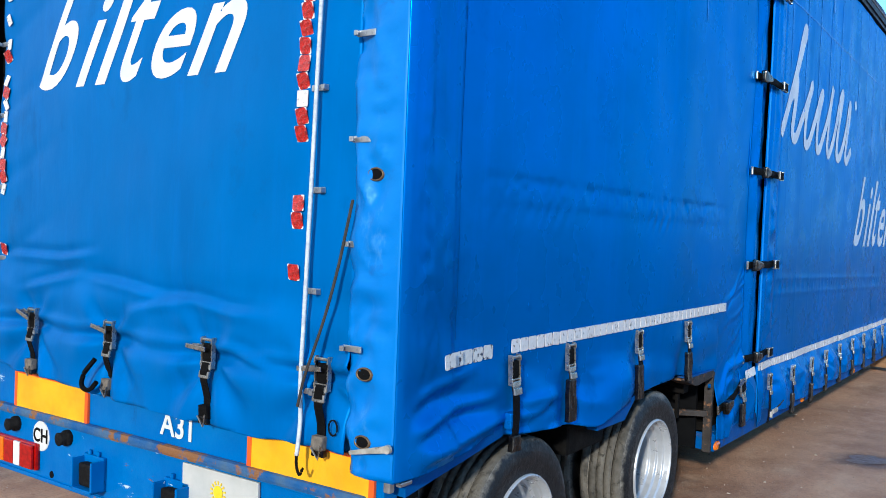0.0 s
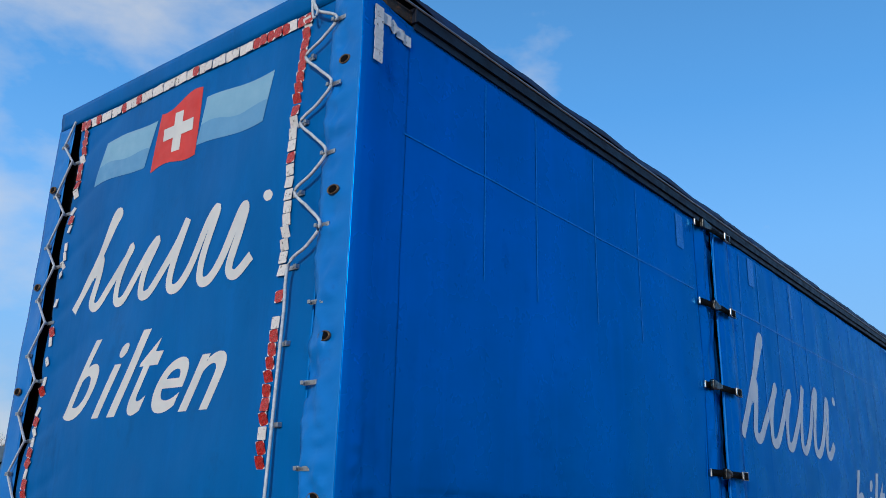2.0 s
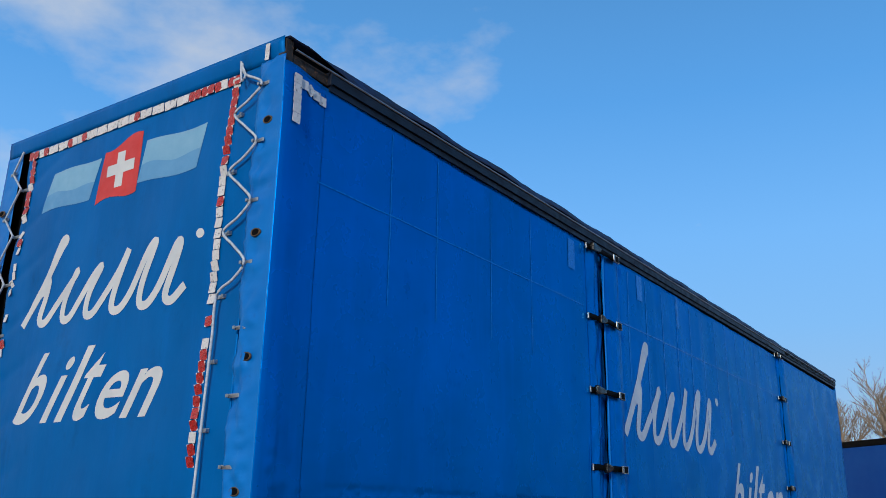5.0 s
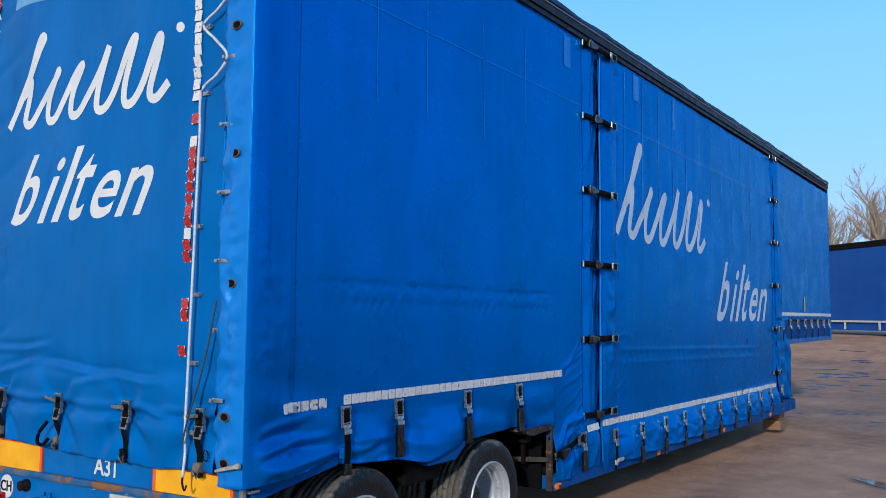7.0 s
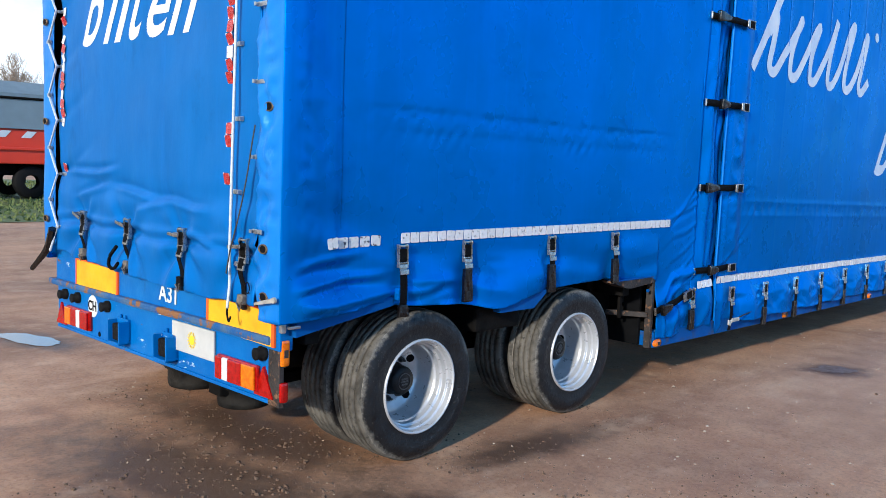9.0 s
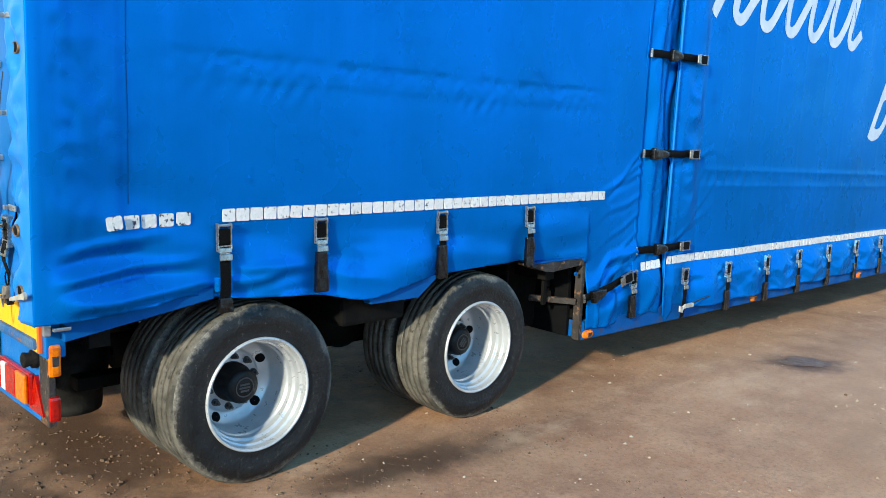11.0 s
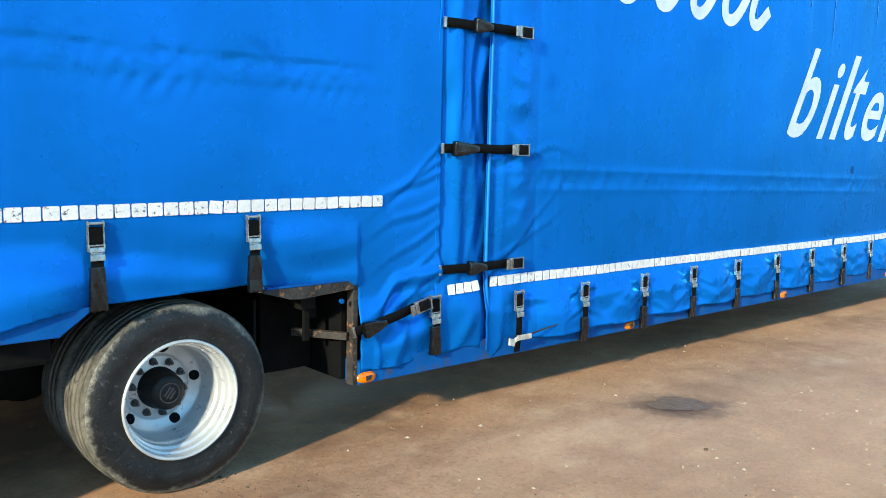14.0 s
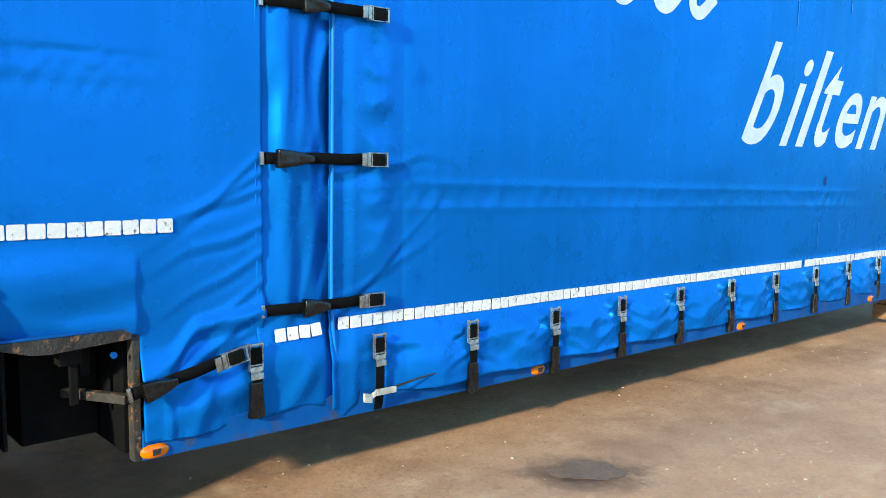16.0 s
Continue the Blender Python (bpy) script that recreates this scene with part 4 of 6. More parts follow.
part("rolled_edge", tube([(0.016 + 0.006 * nz(2.0, z * 2.2), 3.872 + 0.010 * nz(z * 1.4, 4.0) + 0.03 * ramp(z, 0.8, 0.4), z) for z in span(0.37, 3.83, 0.05)], 0.008, 8), M_FLAP, mid_side, "pale rolled tarpaulin edge", True)

# closed sides that the walk never shows: far side, front, floor and lining
part("far_side", box(-2.62, -2.58, 0.0, 14.0, 0.8, 3.98, 0.005), M_TARP, trailer)
part("front_wall", box(-2.6, 0.0, 14.0, 14.05, 1.25, 4.06, 0.005), M_TARP, trailer)
# floor and inner sheets in near-black, which paints the shade inside
lining = bmesh.new()
add_box(lining, -2.4, -0.145, 0.3, 10.5, 1.0, 1.06)
add_box(lining, -2.4, -0.145, 10.505, 13.9, 1.285, 1.33)
add_box(lining, -2.56, -0.10, 3.2, 10.5, 0.45, 0.5)
part("deck", lining, M_HOLLOW_SHADE, trailer, "dark deck inside the trailer")
for y0, y1, z0 in ((0.1, 10.5, 0.9), (10.503, 13.9, 1.29)):
    part("lining", box(-0.14, -0.10, y0, y1, z0, 3.9), M_HOLLOW_SHADE, trailer)


# roof and its rail
def roof_sheet():
    rnd = random.Random(3)
    us, verts, faces = span(0.0, 14.02, 0.07), [], []
    for u in us:
        w = 0.030 * nz(u * 2.1, 1.0, 2.0) + 0.014 * nz(u * 8, 4.0, 1.0)
        t = top_z(u)
        rag = 0.055 * max(0.0, nz(u * 1.7, 7.0)) + 0.014 * nz(u * 9, 3.0) - 0.05 * bell(u, 0.1, 0.28) + 0.03 * bell(u, 0.62, 0.16)
        verts += [(-2.6, u, t), (-1.3, u, t + 0.006), (-0.05, u, t + 0.004 + w * 0.4), (0.012, u, t + w * 0.5), (0.026 + w * 0.3, u, t - 0.045 - rag)]
    for i in range(len(us) - 1):
        for k in range(4):
            faces.append((i * 5 + k, i * 5 + k + 1, i * 5 + k + 6, i * 5 + k + 5))
    return verts, [], faces


roof = part("roof", roof_sheet(), M_ROOF, trailer, "dark weathered roof tarpaulin with a ragged edge", True)
roof.modifiers.new("thickness", "SOLIDIFY").thickness = 0.004
for y0, y1 in ((0.34, 4.6), (4.605, 9.3), (9.305, 13.98)):
    for x0, x1, a, b in ((-0.03, 0.022, -0.128, -0.066), (-0.03, 0.008, -0.168, -0.131)):
        verts = [(x, y, top_z(y) + z) for y in (y0, y1) for x, z in ((x0, a), (x1, a), (x1, b), (x0, b))]
        part("top_rail", (verts, [], [(0, 1, 2, 3), (7, 6, 5, 4), (0, 4, 5, 1), (1, 5, 6, 2), (2, 6, 7, 3), (3, 7, 4, 0)]), M_RAIL, trailer, "dark curtain rail under the roof edge")
for i in range(11):
    y = 10.3 + 0.33 * i
    part("roller_plate", box(0.012, 0.022, y, y + 0.2, top_z(y) - 0.115, top_z(y) - 0.07, 0.003), M_ALU, trailer, "bright roller plate")
part("rail_lip", tube([(0.026, y, top_z(y) - 0.064) for y in span(0.05, 13.95, 1.0)], 0.006, 6), M_ALU, trailer, "worn bright metal lip")
part("rail_end", box(-0.06, 0.0, 0.055, 0.335, 3.86, 3.925, 0.006), M_RUST, trailer, "rusty bare end of the curtain rail")
part("rail_cap", box(-0.03, 0.026, 0.325, 0.338, 3.86, 3.94, 0.005), M_RAIL, trailer)
# solid near-black strip that paints the shade below the roof edge
part("rail_shadow_gap", box(-0.09, -0.035, 0.03, 13.98, 3.82, 4.0), M_HOLLOW_SHADE, trailer)
corner_cap = bmesh.new()
add_box(corner_cap, -0.05, 0.006, -0.002, 0.05, 3.83, 3.99, 0.004)
part("corner_cap", corner_cap, M_RUST, trailer, "rusty upper corner casting")

# ---- rear end ----
rear_zs = span(0.78, 1.5, 0.013) + span(1.52, 3.90, 0.026)


def rear_hem(x):
    return 0.85 + 0.005 * math.sin(5.5 * x + 1) + 0.006 * nz(x * 4, 2) - 0.026 * bell(x, -1.05, 0.35) - 0.012 * bell(x, -0.6, 0.12) + 0.02 * ramp(x, -2.1, -2.3)


rear = sheet("rear_curtain", span(-2.33, -0.165, 0.018), rear_zs,
             lambda u, z: (u + (0.02 * nz(2.0, z * 2.4) + 0.012 * math.sin(z * 9.6) - 0.02 * ramp(z, 1.2, 0.8) - 0.062 * ramp(z, 2.9, 1.3)) * (1 - ramp(u, -2.33, -2.1)), rear_y(u, z), z),
             M_REAR, trailer, rear_hem, "faded blue rear tarpaulin with printed flag and lettering shapes")
header = sheet("rear_header", span(-2.60, 0.0, 0.05), span(3.885, 4.0, 0.028), lambda u, z: (u, (rear_y(min(-0.2, max(-2.3, u)), 3.88) - 0.003) * (1 - ramp(z, 3.885, 3.96)) - 0.014 * ramp(z, 3.885, 3.96), z + 0.01 * ramp(u, -1, -2.6) * 0.5), M_REAR, trailer)


def flap_y(u, z):
    return -0.020 + 0.010 * nz(u * 8, z * 2.4, 3.0) * (1 - ramp(u, -0.07, -0.012)) - (0.026 * crease(u * 8 + 1.2 * z, z * 6.5, 5.0) + 0.012 * crease(u * 16 - 2 * z, z * 14.0, 2.0)) * (1 - 0.4 * ramp(z, 1.8, 2.6)) * (1 - ramp(u, -0.07, -0.012)) + 0.010 * bell(u, -0.165, 0.02)


flap = sheet("corner_flap", span(-0.168, -0.008, 0.0115), span(0.80, 3.885, 0.017), lambda u, z: (u - (0.012 * nz(1, z * 1.7)) * (1 - ramp(u, -0.165, -0.1)) + corner_out(z) * ramp(u, -0.08, 0.0), flap_y(u, z), z),
             M_FLAP, trailer, None, "creased lighter blue tarpaulin wrapped round the corner post")
sheet("corner_flap", span(-2.60, -2.425, 0.025), span(0.9, 3.885, 0.03), lambda u, z: (u + 0.02 * nz(3, z * 1.5) * ramp(u, -2.5, -2.42), -0.012 + 0.008 * nz(u * 8, z * 3, 6.0), z),
                  M_FLAP, trailer, None, "blue tarpaulin strip on the far corner post")
# near-black sheet behind the slit, standing for the shade inside
part("gap_lining", box(-2.6, -0.02, 0.05, 0.07, 0.84, 3.95), M_HOLLOW_SHADE, trailer)
part("corner_post", box(-0.16, -0.015, 0.02, 0.05, 0.8, 3.9), M_STEEL, trailer)


# eyelets and lever
def eyelet(x, z):
    ring = part("eyelet", lathe([(-0.002, 0.026), (-0.005, 0.029), (-0.004, 0.033), (0.004, 0.035)], 20), M_BRASS, trailer, "tarnished oval metal eyelet", True)
    ring.matrix_basis = Matrix.Translation((x, flap_y(min(x, 0), z) - 0.002, z)) @ Matrix.Diagonal((0.95, 1, 0.62, 1)) @ pose(0, 0, 0, 0, 0, 90)
    hole = part("hole", lathe([(-0.002, 0.0005), (-0.002, 0.027)], 18), M_HOLLOW_SHADE, ring)
    return ring


for i in range(5):
    eyelet(-0.068 - 0.004 * i, 3.534 - 0.605 * i)
    eyelet(-2.53, 3.48 - 0.605 * i)
eyelet(-0.09, 0.905)
lever = bmesh.new()
add_box(lever, -0.085, 0.085, -0.010, 0.0, -0.013, 0.013, 0.004)
for v in lever.verts:
    v.co.z *= 0.55 + 0.45 * ramp(v.co.x, -0.09, -0.02)
bmesh.ops.create_cone(lever, cap_ends=True, segments=16, radius1=0.016, radius2=0.015, depth=0.013, matrix=Matrix.Translation((0.08, -0.005, 0)) @ Matrix.Rotation(radians(90), 4, "X"))
bmesh.ops.transform(lever, matrix=Matrix.Translation((-0.042, -0.044, 0.892)) @ Matrix.Rotation(radians(-14), 4, "Y") @ Matrix.Diagonal((0.92, 0.8, 0.85, 1)), verts=lever.verts)
part("post_lever", lever, M_LEVER, trailer, "pale metal locking lever")


# lacing
def cleat(x, z, flip):
    bm = bmesh.new()
    add_box(bm, -0.036, 0.036, -0.007, -0.001, -0.010, 0.010, 0.002)
    add_box(bm, *((-0.036, -0.030) if flip else (0.030, 0.036)), -0.022, -0.004, -0.008, 0.008, 0.002)
    add_box(bm, *((-0.036, -0.020) if flip else (0.020, 0.036)), -0.024, -0.020, -0.008, 0.008, 0.0015)
    for sx in (-0.002, 0.022) if flip else (-0.022, 0.002):
        add_box(bm, sx - 0.003, sx + 0.003, -0.009, -0.006, -0.003, 0.003)
    ob = part("cleat", bm, M_ALU, trailer, "small metal rope cleat")
    ob.location = (x, (rear_y(x, z) if -2.4 < x < -0.2 else -0.02), z)


RIGHT_Z, LEFT_Z = [3.748 - 0.3205 * i for i in range(9)], [3.62 - 0.325 * i for i in range(9)]
for i, z in enumerate(RIGHT_Z):
    cleat(-0.110 - 0.004 * i, z, True)
    cleat(-2.472, z, False)
for i, z in enumerate(LEFT_Z):
    cleat(-0.303 - 0.006 * i, z, False)
    cleat(-2.335, z, True)
line = [(-0.29, -0.03, 3.915), (-0.255, -0.032, 3.84)]
for i in range(4):
    line += [(-0.112 - 0.004 * i, -0.04, RIGHT_Z[i]), (-0.20, -0.034, (RIGHT_Z[i] + LEFT_Z[i]) / 2 - 0.005), (-0.305, -0.034, LEFT_Z[i]), (-0.21, -0.036, (LEFT_Z[i] + RIGHT_Z[i + 1]) / 2)]
line = line[:-1] + [(-0.312 - 0.0055 * i, -0.032, 2.45 - 0.2 * i) for i in range(8)] + [(-0.342, -0.035, 0.93), (-0.343, -0.045, 0.82)]
part("lacing_rope", tube(smooth_line(line, 6), 0.0075, 6), M_ROPE, trailer, "pale plastic-sheathed lacing rope", True)
line = [(-2.40, -0.02, 3.9)]
for i in range(9):
    line += [(-2.468, -0.03, RIGHT_Z[i]), (-2.34, -0.03, LEFT_Z[i])]
part("lacing_rope", tube(line + [(-2.42, -0.03, 0.92), (-2.47, -0.03, 0.86)], 0.0075, 6), M_ROPE, trailer, "pale rope laced across the open slit")
part("rope_end", tube(smooth_line([(-0.30, -0.03, 3.93), (-0.265, -0.045, 3.80), (-0.245, -0.04, 3.83), (-0.285, -0.035, 3.9)], 5), 0.006, 6), M_ROPE, trailer)
part("ring", tube([(-0.205 + 0.018 * math.cos(a), -0.03, 0.93 + 0.024 * math.sin(a)) for a in span(0, 6.28, 0.4)], 0.003, 5), M_DARK, trailer, "small dark wire ring")
part("hook", tube(smooth_line([(-0.343, -0.045, 0.83), (-0.343, -0.045, 0.79), (-0.328, -0.045, 0.762), (-0.314, -0.045, 0.785)], 5), 0.005, 6), M_DARK, trailer, "dark wire hook")
band = [(-0.150, -0.034, 1.64), (-0.166, -0.04, 1.55), (-0.196, -0.042, 1.42), (-0.236, -0.046, 1.28), (-0.275, -0.05, 1.17), (-0.31, -0.052, 1.08), (-0.335, -0.054, 0.98)]
band_v = [(x + q, y - 0.004 * (q > 0), z) for x, y, z in smooth_line(band, 5) for q in (-0.0065, 0.0065)]
part("loose_strap", (band_v, [], [(2 * i, 2 * i + 1, 2 * i + 3, 2 * i + 2) for i in range(len(band_v) // 2 - 1)]), M_BROWN_WEB, trailer, "slack brown webbing band").modifiers.new("thickness", "SOLIDIFY").thickness = 0.003


# overlapping reflector squares
def tape_mesh(name, w, h, corner=0.07):
    me = bpy.data.meshes.new(name)
    bm = bmesh.new()
    c = w * corner
    out = [(-w / 2 + c, -h / 2), (w / 2 - c, -h / 2), (w / 2, -h / 2 + c), (w / 2, h / 2 - c), (w / 2 - c, h / 2), (-w / 2 + c, h / 2), (-w / 2, h / 2 - c), (-w / 2, -h / 2 + c)]
    f = bm.faces.new([bm.verts.new((x, 0.0, z)) for x, z in out])
    r = bmesh.ops.extrude_face_region(bm, geom=[f])
    bmesh.ops.translate(bm, verts=[v for v in r["geom"] if isinstance(v, bmesh.types.BMVert)], vec=(0, -0.0025, 0))
    bmesh.ops.recalc_face_normals(bm, faces=bm.faces)
    bm.to_mesh(me)
    bm.free()
    return me


def tape(parent, me, at, normal_side, tilt=0.0, lean=0.0):
    ob = new("reflector", me)
    ob.parent = parent
    ob.matrix_basis = Matrix.Translation(at) @ (Matrix.Rotation(radians(90), 4, "Z") if normal_side else Matrix.Identity(4)) @ Matrix.Rotation(tilt, 4, "Y") @ Matrix.Rotation(lean, 4, "X")
    return ob


T_SIDE, T_LOW, T_WHITE, T_RED, T_THIN = (tape_mesh("reflector", *s) for s in ((0.0565, 0.051), (0.0545, 0.053, 0.05), (0.049, 0.053, 0.05), (0.05, 0.054, 0.06), (0.03, 0.05, 0.06)))
for me, mm in ((T_SIDE, M_TAPE), (T_LOW, M_TAPE), (T_WHITE, M_TAPE), (T_RED, M_TAPE_RED), (T_THIN, M_TAPE)):
    me.materials.append(mm)
T_TORN = tape_mesh("reflector", 0.057, 0.05, 0.1)
T_TORN.materials.append(M_TORN)
rnd = random.Random(11)
for y in span(0.255, 0.53, 0.062) + span(0.72, 3.16, 0.0622):
    z = 1.145 + 0.004 * (y - 1.5) - 0.006 * bell(y, 0.4, 0.2)
    tape(rear_side, T_TORN if y < 0.6 and rnd.random() < 0.75 else T_SIDE, on_side(y, z, 0.003), True, rnd.gauss(0, 0.06 if y < 0.6 else 0.025))
for y in span(3.62, 3.79, 0.057):
    z = 0.692 + 0.02 * (y - 3.6)
    x = max(pleat_out(a, z + b) for a in (y - 0.027, y, y + 0.027) for b in (-0.026, 0, 0.026))
    tape(pleat, T_WHITE, (x + 0.004, y, z), True, rnd.gauss(0, 0.03), math.atan2(pleat_out(y, z + 0.026) - pleat_out(y, z - 0.026), 0.052))
for y in span(3.93, 9.7, 0.0605):
    if 8.0 < y < 8.12:
        continue
    z = 0.706 - 0.0085 * (y - 3.9) + 0.004 * nz(y * 2, 1)
    x = max(side_x(a, z + b) for a in (y - 0.026, y, y + 0.026) for b in (-0.026, 0, 0.026))
    tape(mid_side, T_LOW, (x + 0.003 + 0.012 * (1 - ramp(y, 3.88, 3.93)), y, z), True, rnd.gauss(0, 0.03))
for i in range(5):
    tape(rear_side, T_LOW, on_side(0.062, 3.77 - 0.056 * i, 0.008), True, 0.03)
for i in range(4):
    tape(rear_side, T_LOW, on_side(0.125 + 0.055 * i, 3.765 - 0.006 * i, 0.006), True, -0.03 if i != 1 else 0.7)
# frame of red and white squares on the rear
row = "RRWRWWWWRWW" + "RWWWWWWWWWRWWWWWWWW" + "RRRRRWRR"
for i, c in enumerate(row):
    x = -2.31 + 1.97 * i / (len(row) - 1)
    tape(rear, T_RED if c == "R" else T_WHITE, on_rear(x, 3.848, 0.006 + 0.003 * (i % 2)), False, rnd.gauss(0, 0.035), rnd.uniform(-0.08, 0.14))
column = "WRRRRRRRRWWWRWWWWWWWWW" + " R" + " WRRRRRRRWRR" + "   RR  R"
for i, c in enumerate(column):
    z = 3.83 - 0.0565 * i
    if c != " ":
        tape(rear, T_RED if c == "R" else T_WHITE, on_rear(-0.352 - 0.031 * (3.83 - z), z, 0.005), False, rnd.gauss(0.0, 0.05), rnd.uniform(-0.2, 0.35))
for i, c in enumerate("RRRRWRRRW WRW WWWW  W  RW W WR WRWWRRWRRW    R"):
    z = 3.84 - 0.0545 * i
    if c != " ":
        tape(rear, T_RED if c == "R" else (T_THIN if i > 9 else T_WHITE), on_rear(-2.27 - 0.03 * ramp(z, 3.2, 2.2), z, 0.006), False, rnd.gauss(0, 0.25), rnd.uniform(-0.3, 0.3))
for dz in (0, 0.045):
    tape(header, T_THIN, (-0.11, -0.022, 3.91 + dz), False, 0.05)

# printed flag
def flag_edge(k, far):
    """One edge of a pale flag field, k from its foot to its head."""
    return lambda q: (-0.075 * (1 - k) if far else -0.05 * (1 - k), 3.405 + 0.255 * k + (0.008 * math.sin(5.5 * q) if far else 0.014 * math.sin(4.5 * q + 1.2)) + 0.01 * math.sin(9 * q) * k * (1 - k) * 4)


for mm, lo, hi in ((M_SKYBLUE, 0.42, 1.0), (M_SKYBLUE2, 0.0, 0.42)):
    for u0, u1, far in ((-2.01, -1.50, True), (-1.085, -0.555, False)):
        part("flag_field", patch(u0, u1, flag_edge(lo, far), flag_edge(hi, far), on_rear, 0.0018), mm, rear, "pale blue printed flag stripe" if mm is M_SKYBLUE else "mid blue printed flag stripe", True)
part("flag_centre", patch(-1.47, -1.125, lambda q: (-0.042 + 0.03 * q, 3.352 + 0.018 * math.sin(5.5 * q) + 0.03 * q), lambda q: (0.0, 3.70 + 0.026 * math.sin(5 * q + 3.9) + 0.03 * q), on_rear, 0.002),
     M_RED, rear, "red printed flag centre", True)
part("white_cross", join(ribbon([(-1.307, 3.43 + 0.0224 * i) for i in range(11)], 0.07, on_rear, 0.0036), ribbon([(-1.425 + 0.0246 * i, 3.545 + 0.0008 * i) for i in range(11)], 0.07, on_rear, 0.0042)),
     M_WHITE, rear, "white printed cross")


# printed brush strokes, and the town below them
def scribble(u0, v0, k, place, material, parent):
    """Plain brush strokes in the print's place and size; k is its height."""
    at = lambda s, t: (u0 + k * s, v0 + k * t)
    w = 0.062 * k / 0.5
    thin = lambda t: w * (0.55 + 0.5 * math.sin(math.pi * (t * 9.0 % 1.0)) ** 2)
    loop = smooth_line([(*at(0.0, 0.0), 0), (*at(0.30, 0.42), 0), (*at(0.60, 0.86), 0), (*at(0.70, 0.99), 0), (*at(0.62, 0.98), 0), (*at(0.42, 0.60), 0), (*at(0.26, 0.34), 0)], 8)
    part("print_stroke", ribbon(loop, w * 0.85, place, 0.0018), material, parent, "white looped brush stroke")
    wave = [(0.30, 0.36), (0.44, 0.53), (0.40, 0.30), (0.34, 0.06), (0.46, 0.01), (0.66, 0.20), (0.98, 0.50)]
    for i in range(4):
        s = 0.98 + 0.48 * i
        h = 0.55 if i < 2 else 0.68
        wave += [(s + 0.02, h), (s - 0.14, 0.26), (s - 0.16, 0.03), (s - 0.02, 0.01), (s + 0.16, 0.2), (s + 0.38, h - 0.08)]
    wave += [(2.86, 0.60), (2.80, 0.40), (2.68, 0.08), (2.78, 0.0), (2.98, 0.14)]
    part("print_stroke", ribbon(smooth_line([(*at(a, b), 0) for a, b in wave], 6), w * 0.8, place, 0.0028), material, parent, "white wavy brush stroke")
    dot = [at(3.13 + 0.0 * i, 0.62 + 0.012 * i) for i in range(9)]
    part("print_dot", ribbon([(p[0] + 0.02 * k * i / 4, p[1] + 0.0 * i) for i, p in enumerate(dot)], lambda t: 0.11 * k * math.sqrt(max(0.02, 1 - (2 * t - 1) ** 2)) * 1.15, place, 0.0018),
         material, parent)


def glyph(body, weight):
    """One letter of the built-in font, filled, as a bmesh with its foot at zero and one unit wide and high."""
    cu = bpy.data.curves.new("lettering", "FONT")
    cu.body, cu.size, cu.offset, cu.resolution_u = body, 1.0, weight, 6
    ob = bpy.data.objects.new("lettering", cu)
    scene.collection.objects.link(ob)
    me = bpy.data.meshes.new_from_object(ob.evaluated_get(bpy.context.evaluated_depsgraph_get()))
    bpy.data.objects.remove(ob)
    bpy.data.curves.remove(cu)
    bm = bmesh.new()
    bm.from_mesh(me)
    bpy.data.meshes.remove(me)
    x0, x1 = min(v.co.x for v in bm.verts), max(v.co.x for v in bm.verts)
    y0, y1 = min(v.co.y for v in bm.verts), max(v.co.y for v in bm.verts)
    for v in bm.verts:
        v.co = ((v.co.x - x0) / (x1 - x0), (v.co.y - y0) / (y1 - y0), 0)
    return bm


def print_word(letters, u0, v0, k, place, material, parent, slant=0.58):
    """Slanted printed letters on the cloth; k is the tall letters' height."""
    for body, a, b, h in letters:
        bm = glyph(body, 0.013)
        for v in bm.verts:
            v.co = (a + (b - a) * v.co.x, h * v.co.y, 0)
        for axis, top in ((0, b), (1, h)):
            for q in span(a if axis == 0 else 0.0, top, 0.06)[1:-1]:
                n = (1, 0, 0) if axis == 0 else (0, 1, 0)
                bmesh.ops.bisect_plane(bm, geom=bm.verts[:] + bm.edges[:] + bm.faces[:], plane_co=[q * c for c in n], plane_no=n)
        for v in bm.verts:
            v.co = place(u0 + k * (v.co.x + slant * v.co.y), v0 + k * v.co.y, 0.0022)
        part("print_letter", bm, material, parent)


TOWN = (("b", -0.09, 0.42, 1.0), ("i", 0.655, 0.82, 0.89), ("l", 0.995, 1.155, 1.01), ("t", 1.24, 1.62, 0.89), ("e", 1.755, 2.26, 0.62), ("n", 2.39, 2.93, 0.62))
scribble(-2.09, 2.675, 0.5, on_rear, M_WHITE, rear)
print_word(TOWN, -2.00, 2.085, 0.405, on_rear, M_WHITE, rear)
scribble(4.25, 2.315, 0.83, on_side, M_PALE, mid_side)
print_word(TOWN, 7.17, 1.535, 0.71, on_side, M_PALE, mid_side)

# weld seams, the light they catch painted as a paler blue
for y in (0.92, 1.40, 2.05, 2.62):
    part("weld_seam", ribbon([(y + 0.004 * math.sin(z), z) for z in span(2.75, 3.8, 0.05)], 0.010, on_side, 0.0025), M_SEAM, rear_side)
for i in range(11):
    y = 4.45 + 0.42 * i
    if y < 9.6:
        part("weld_seam", ribbon([(y + 0.02 * nz(z, y), z) for z in span(2.75 - 0.2 * (i % 3), 3.8, 0.05)], 0.013, on_side, 0.0025), M_SEAM, mid_side)
part("weld_seam", ribbon([(y, 3.288) for y in span(0.3, 3.5, 0.05)], 0.008, on_side, 0.0025), M_SEAM, rear_side)
part("weld_seam", ribbon([(y, 3.288 - 0.004 * (y - 4)) for y in span(4.1, 9.7, 0.05)], 0.010, on_side, 0.0025), M_SEAM, mid_side)
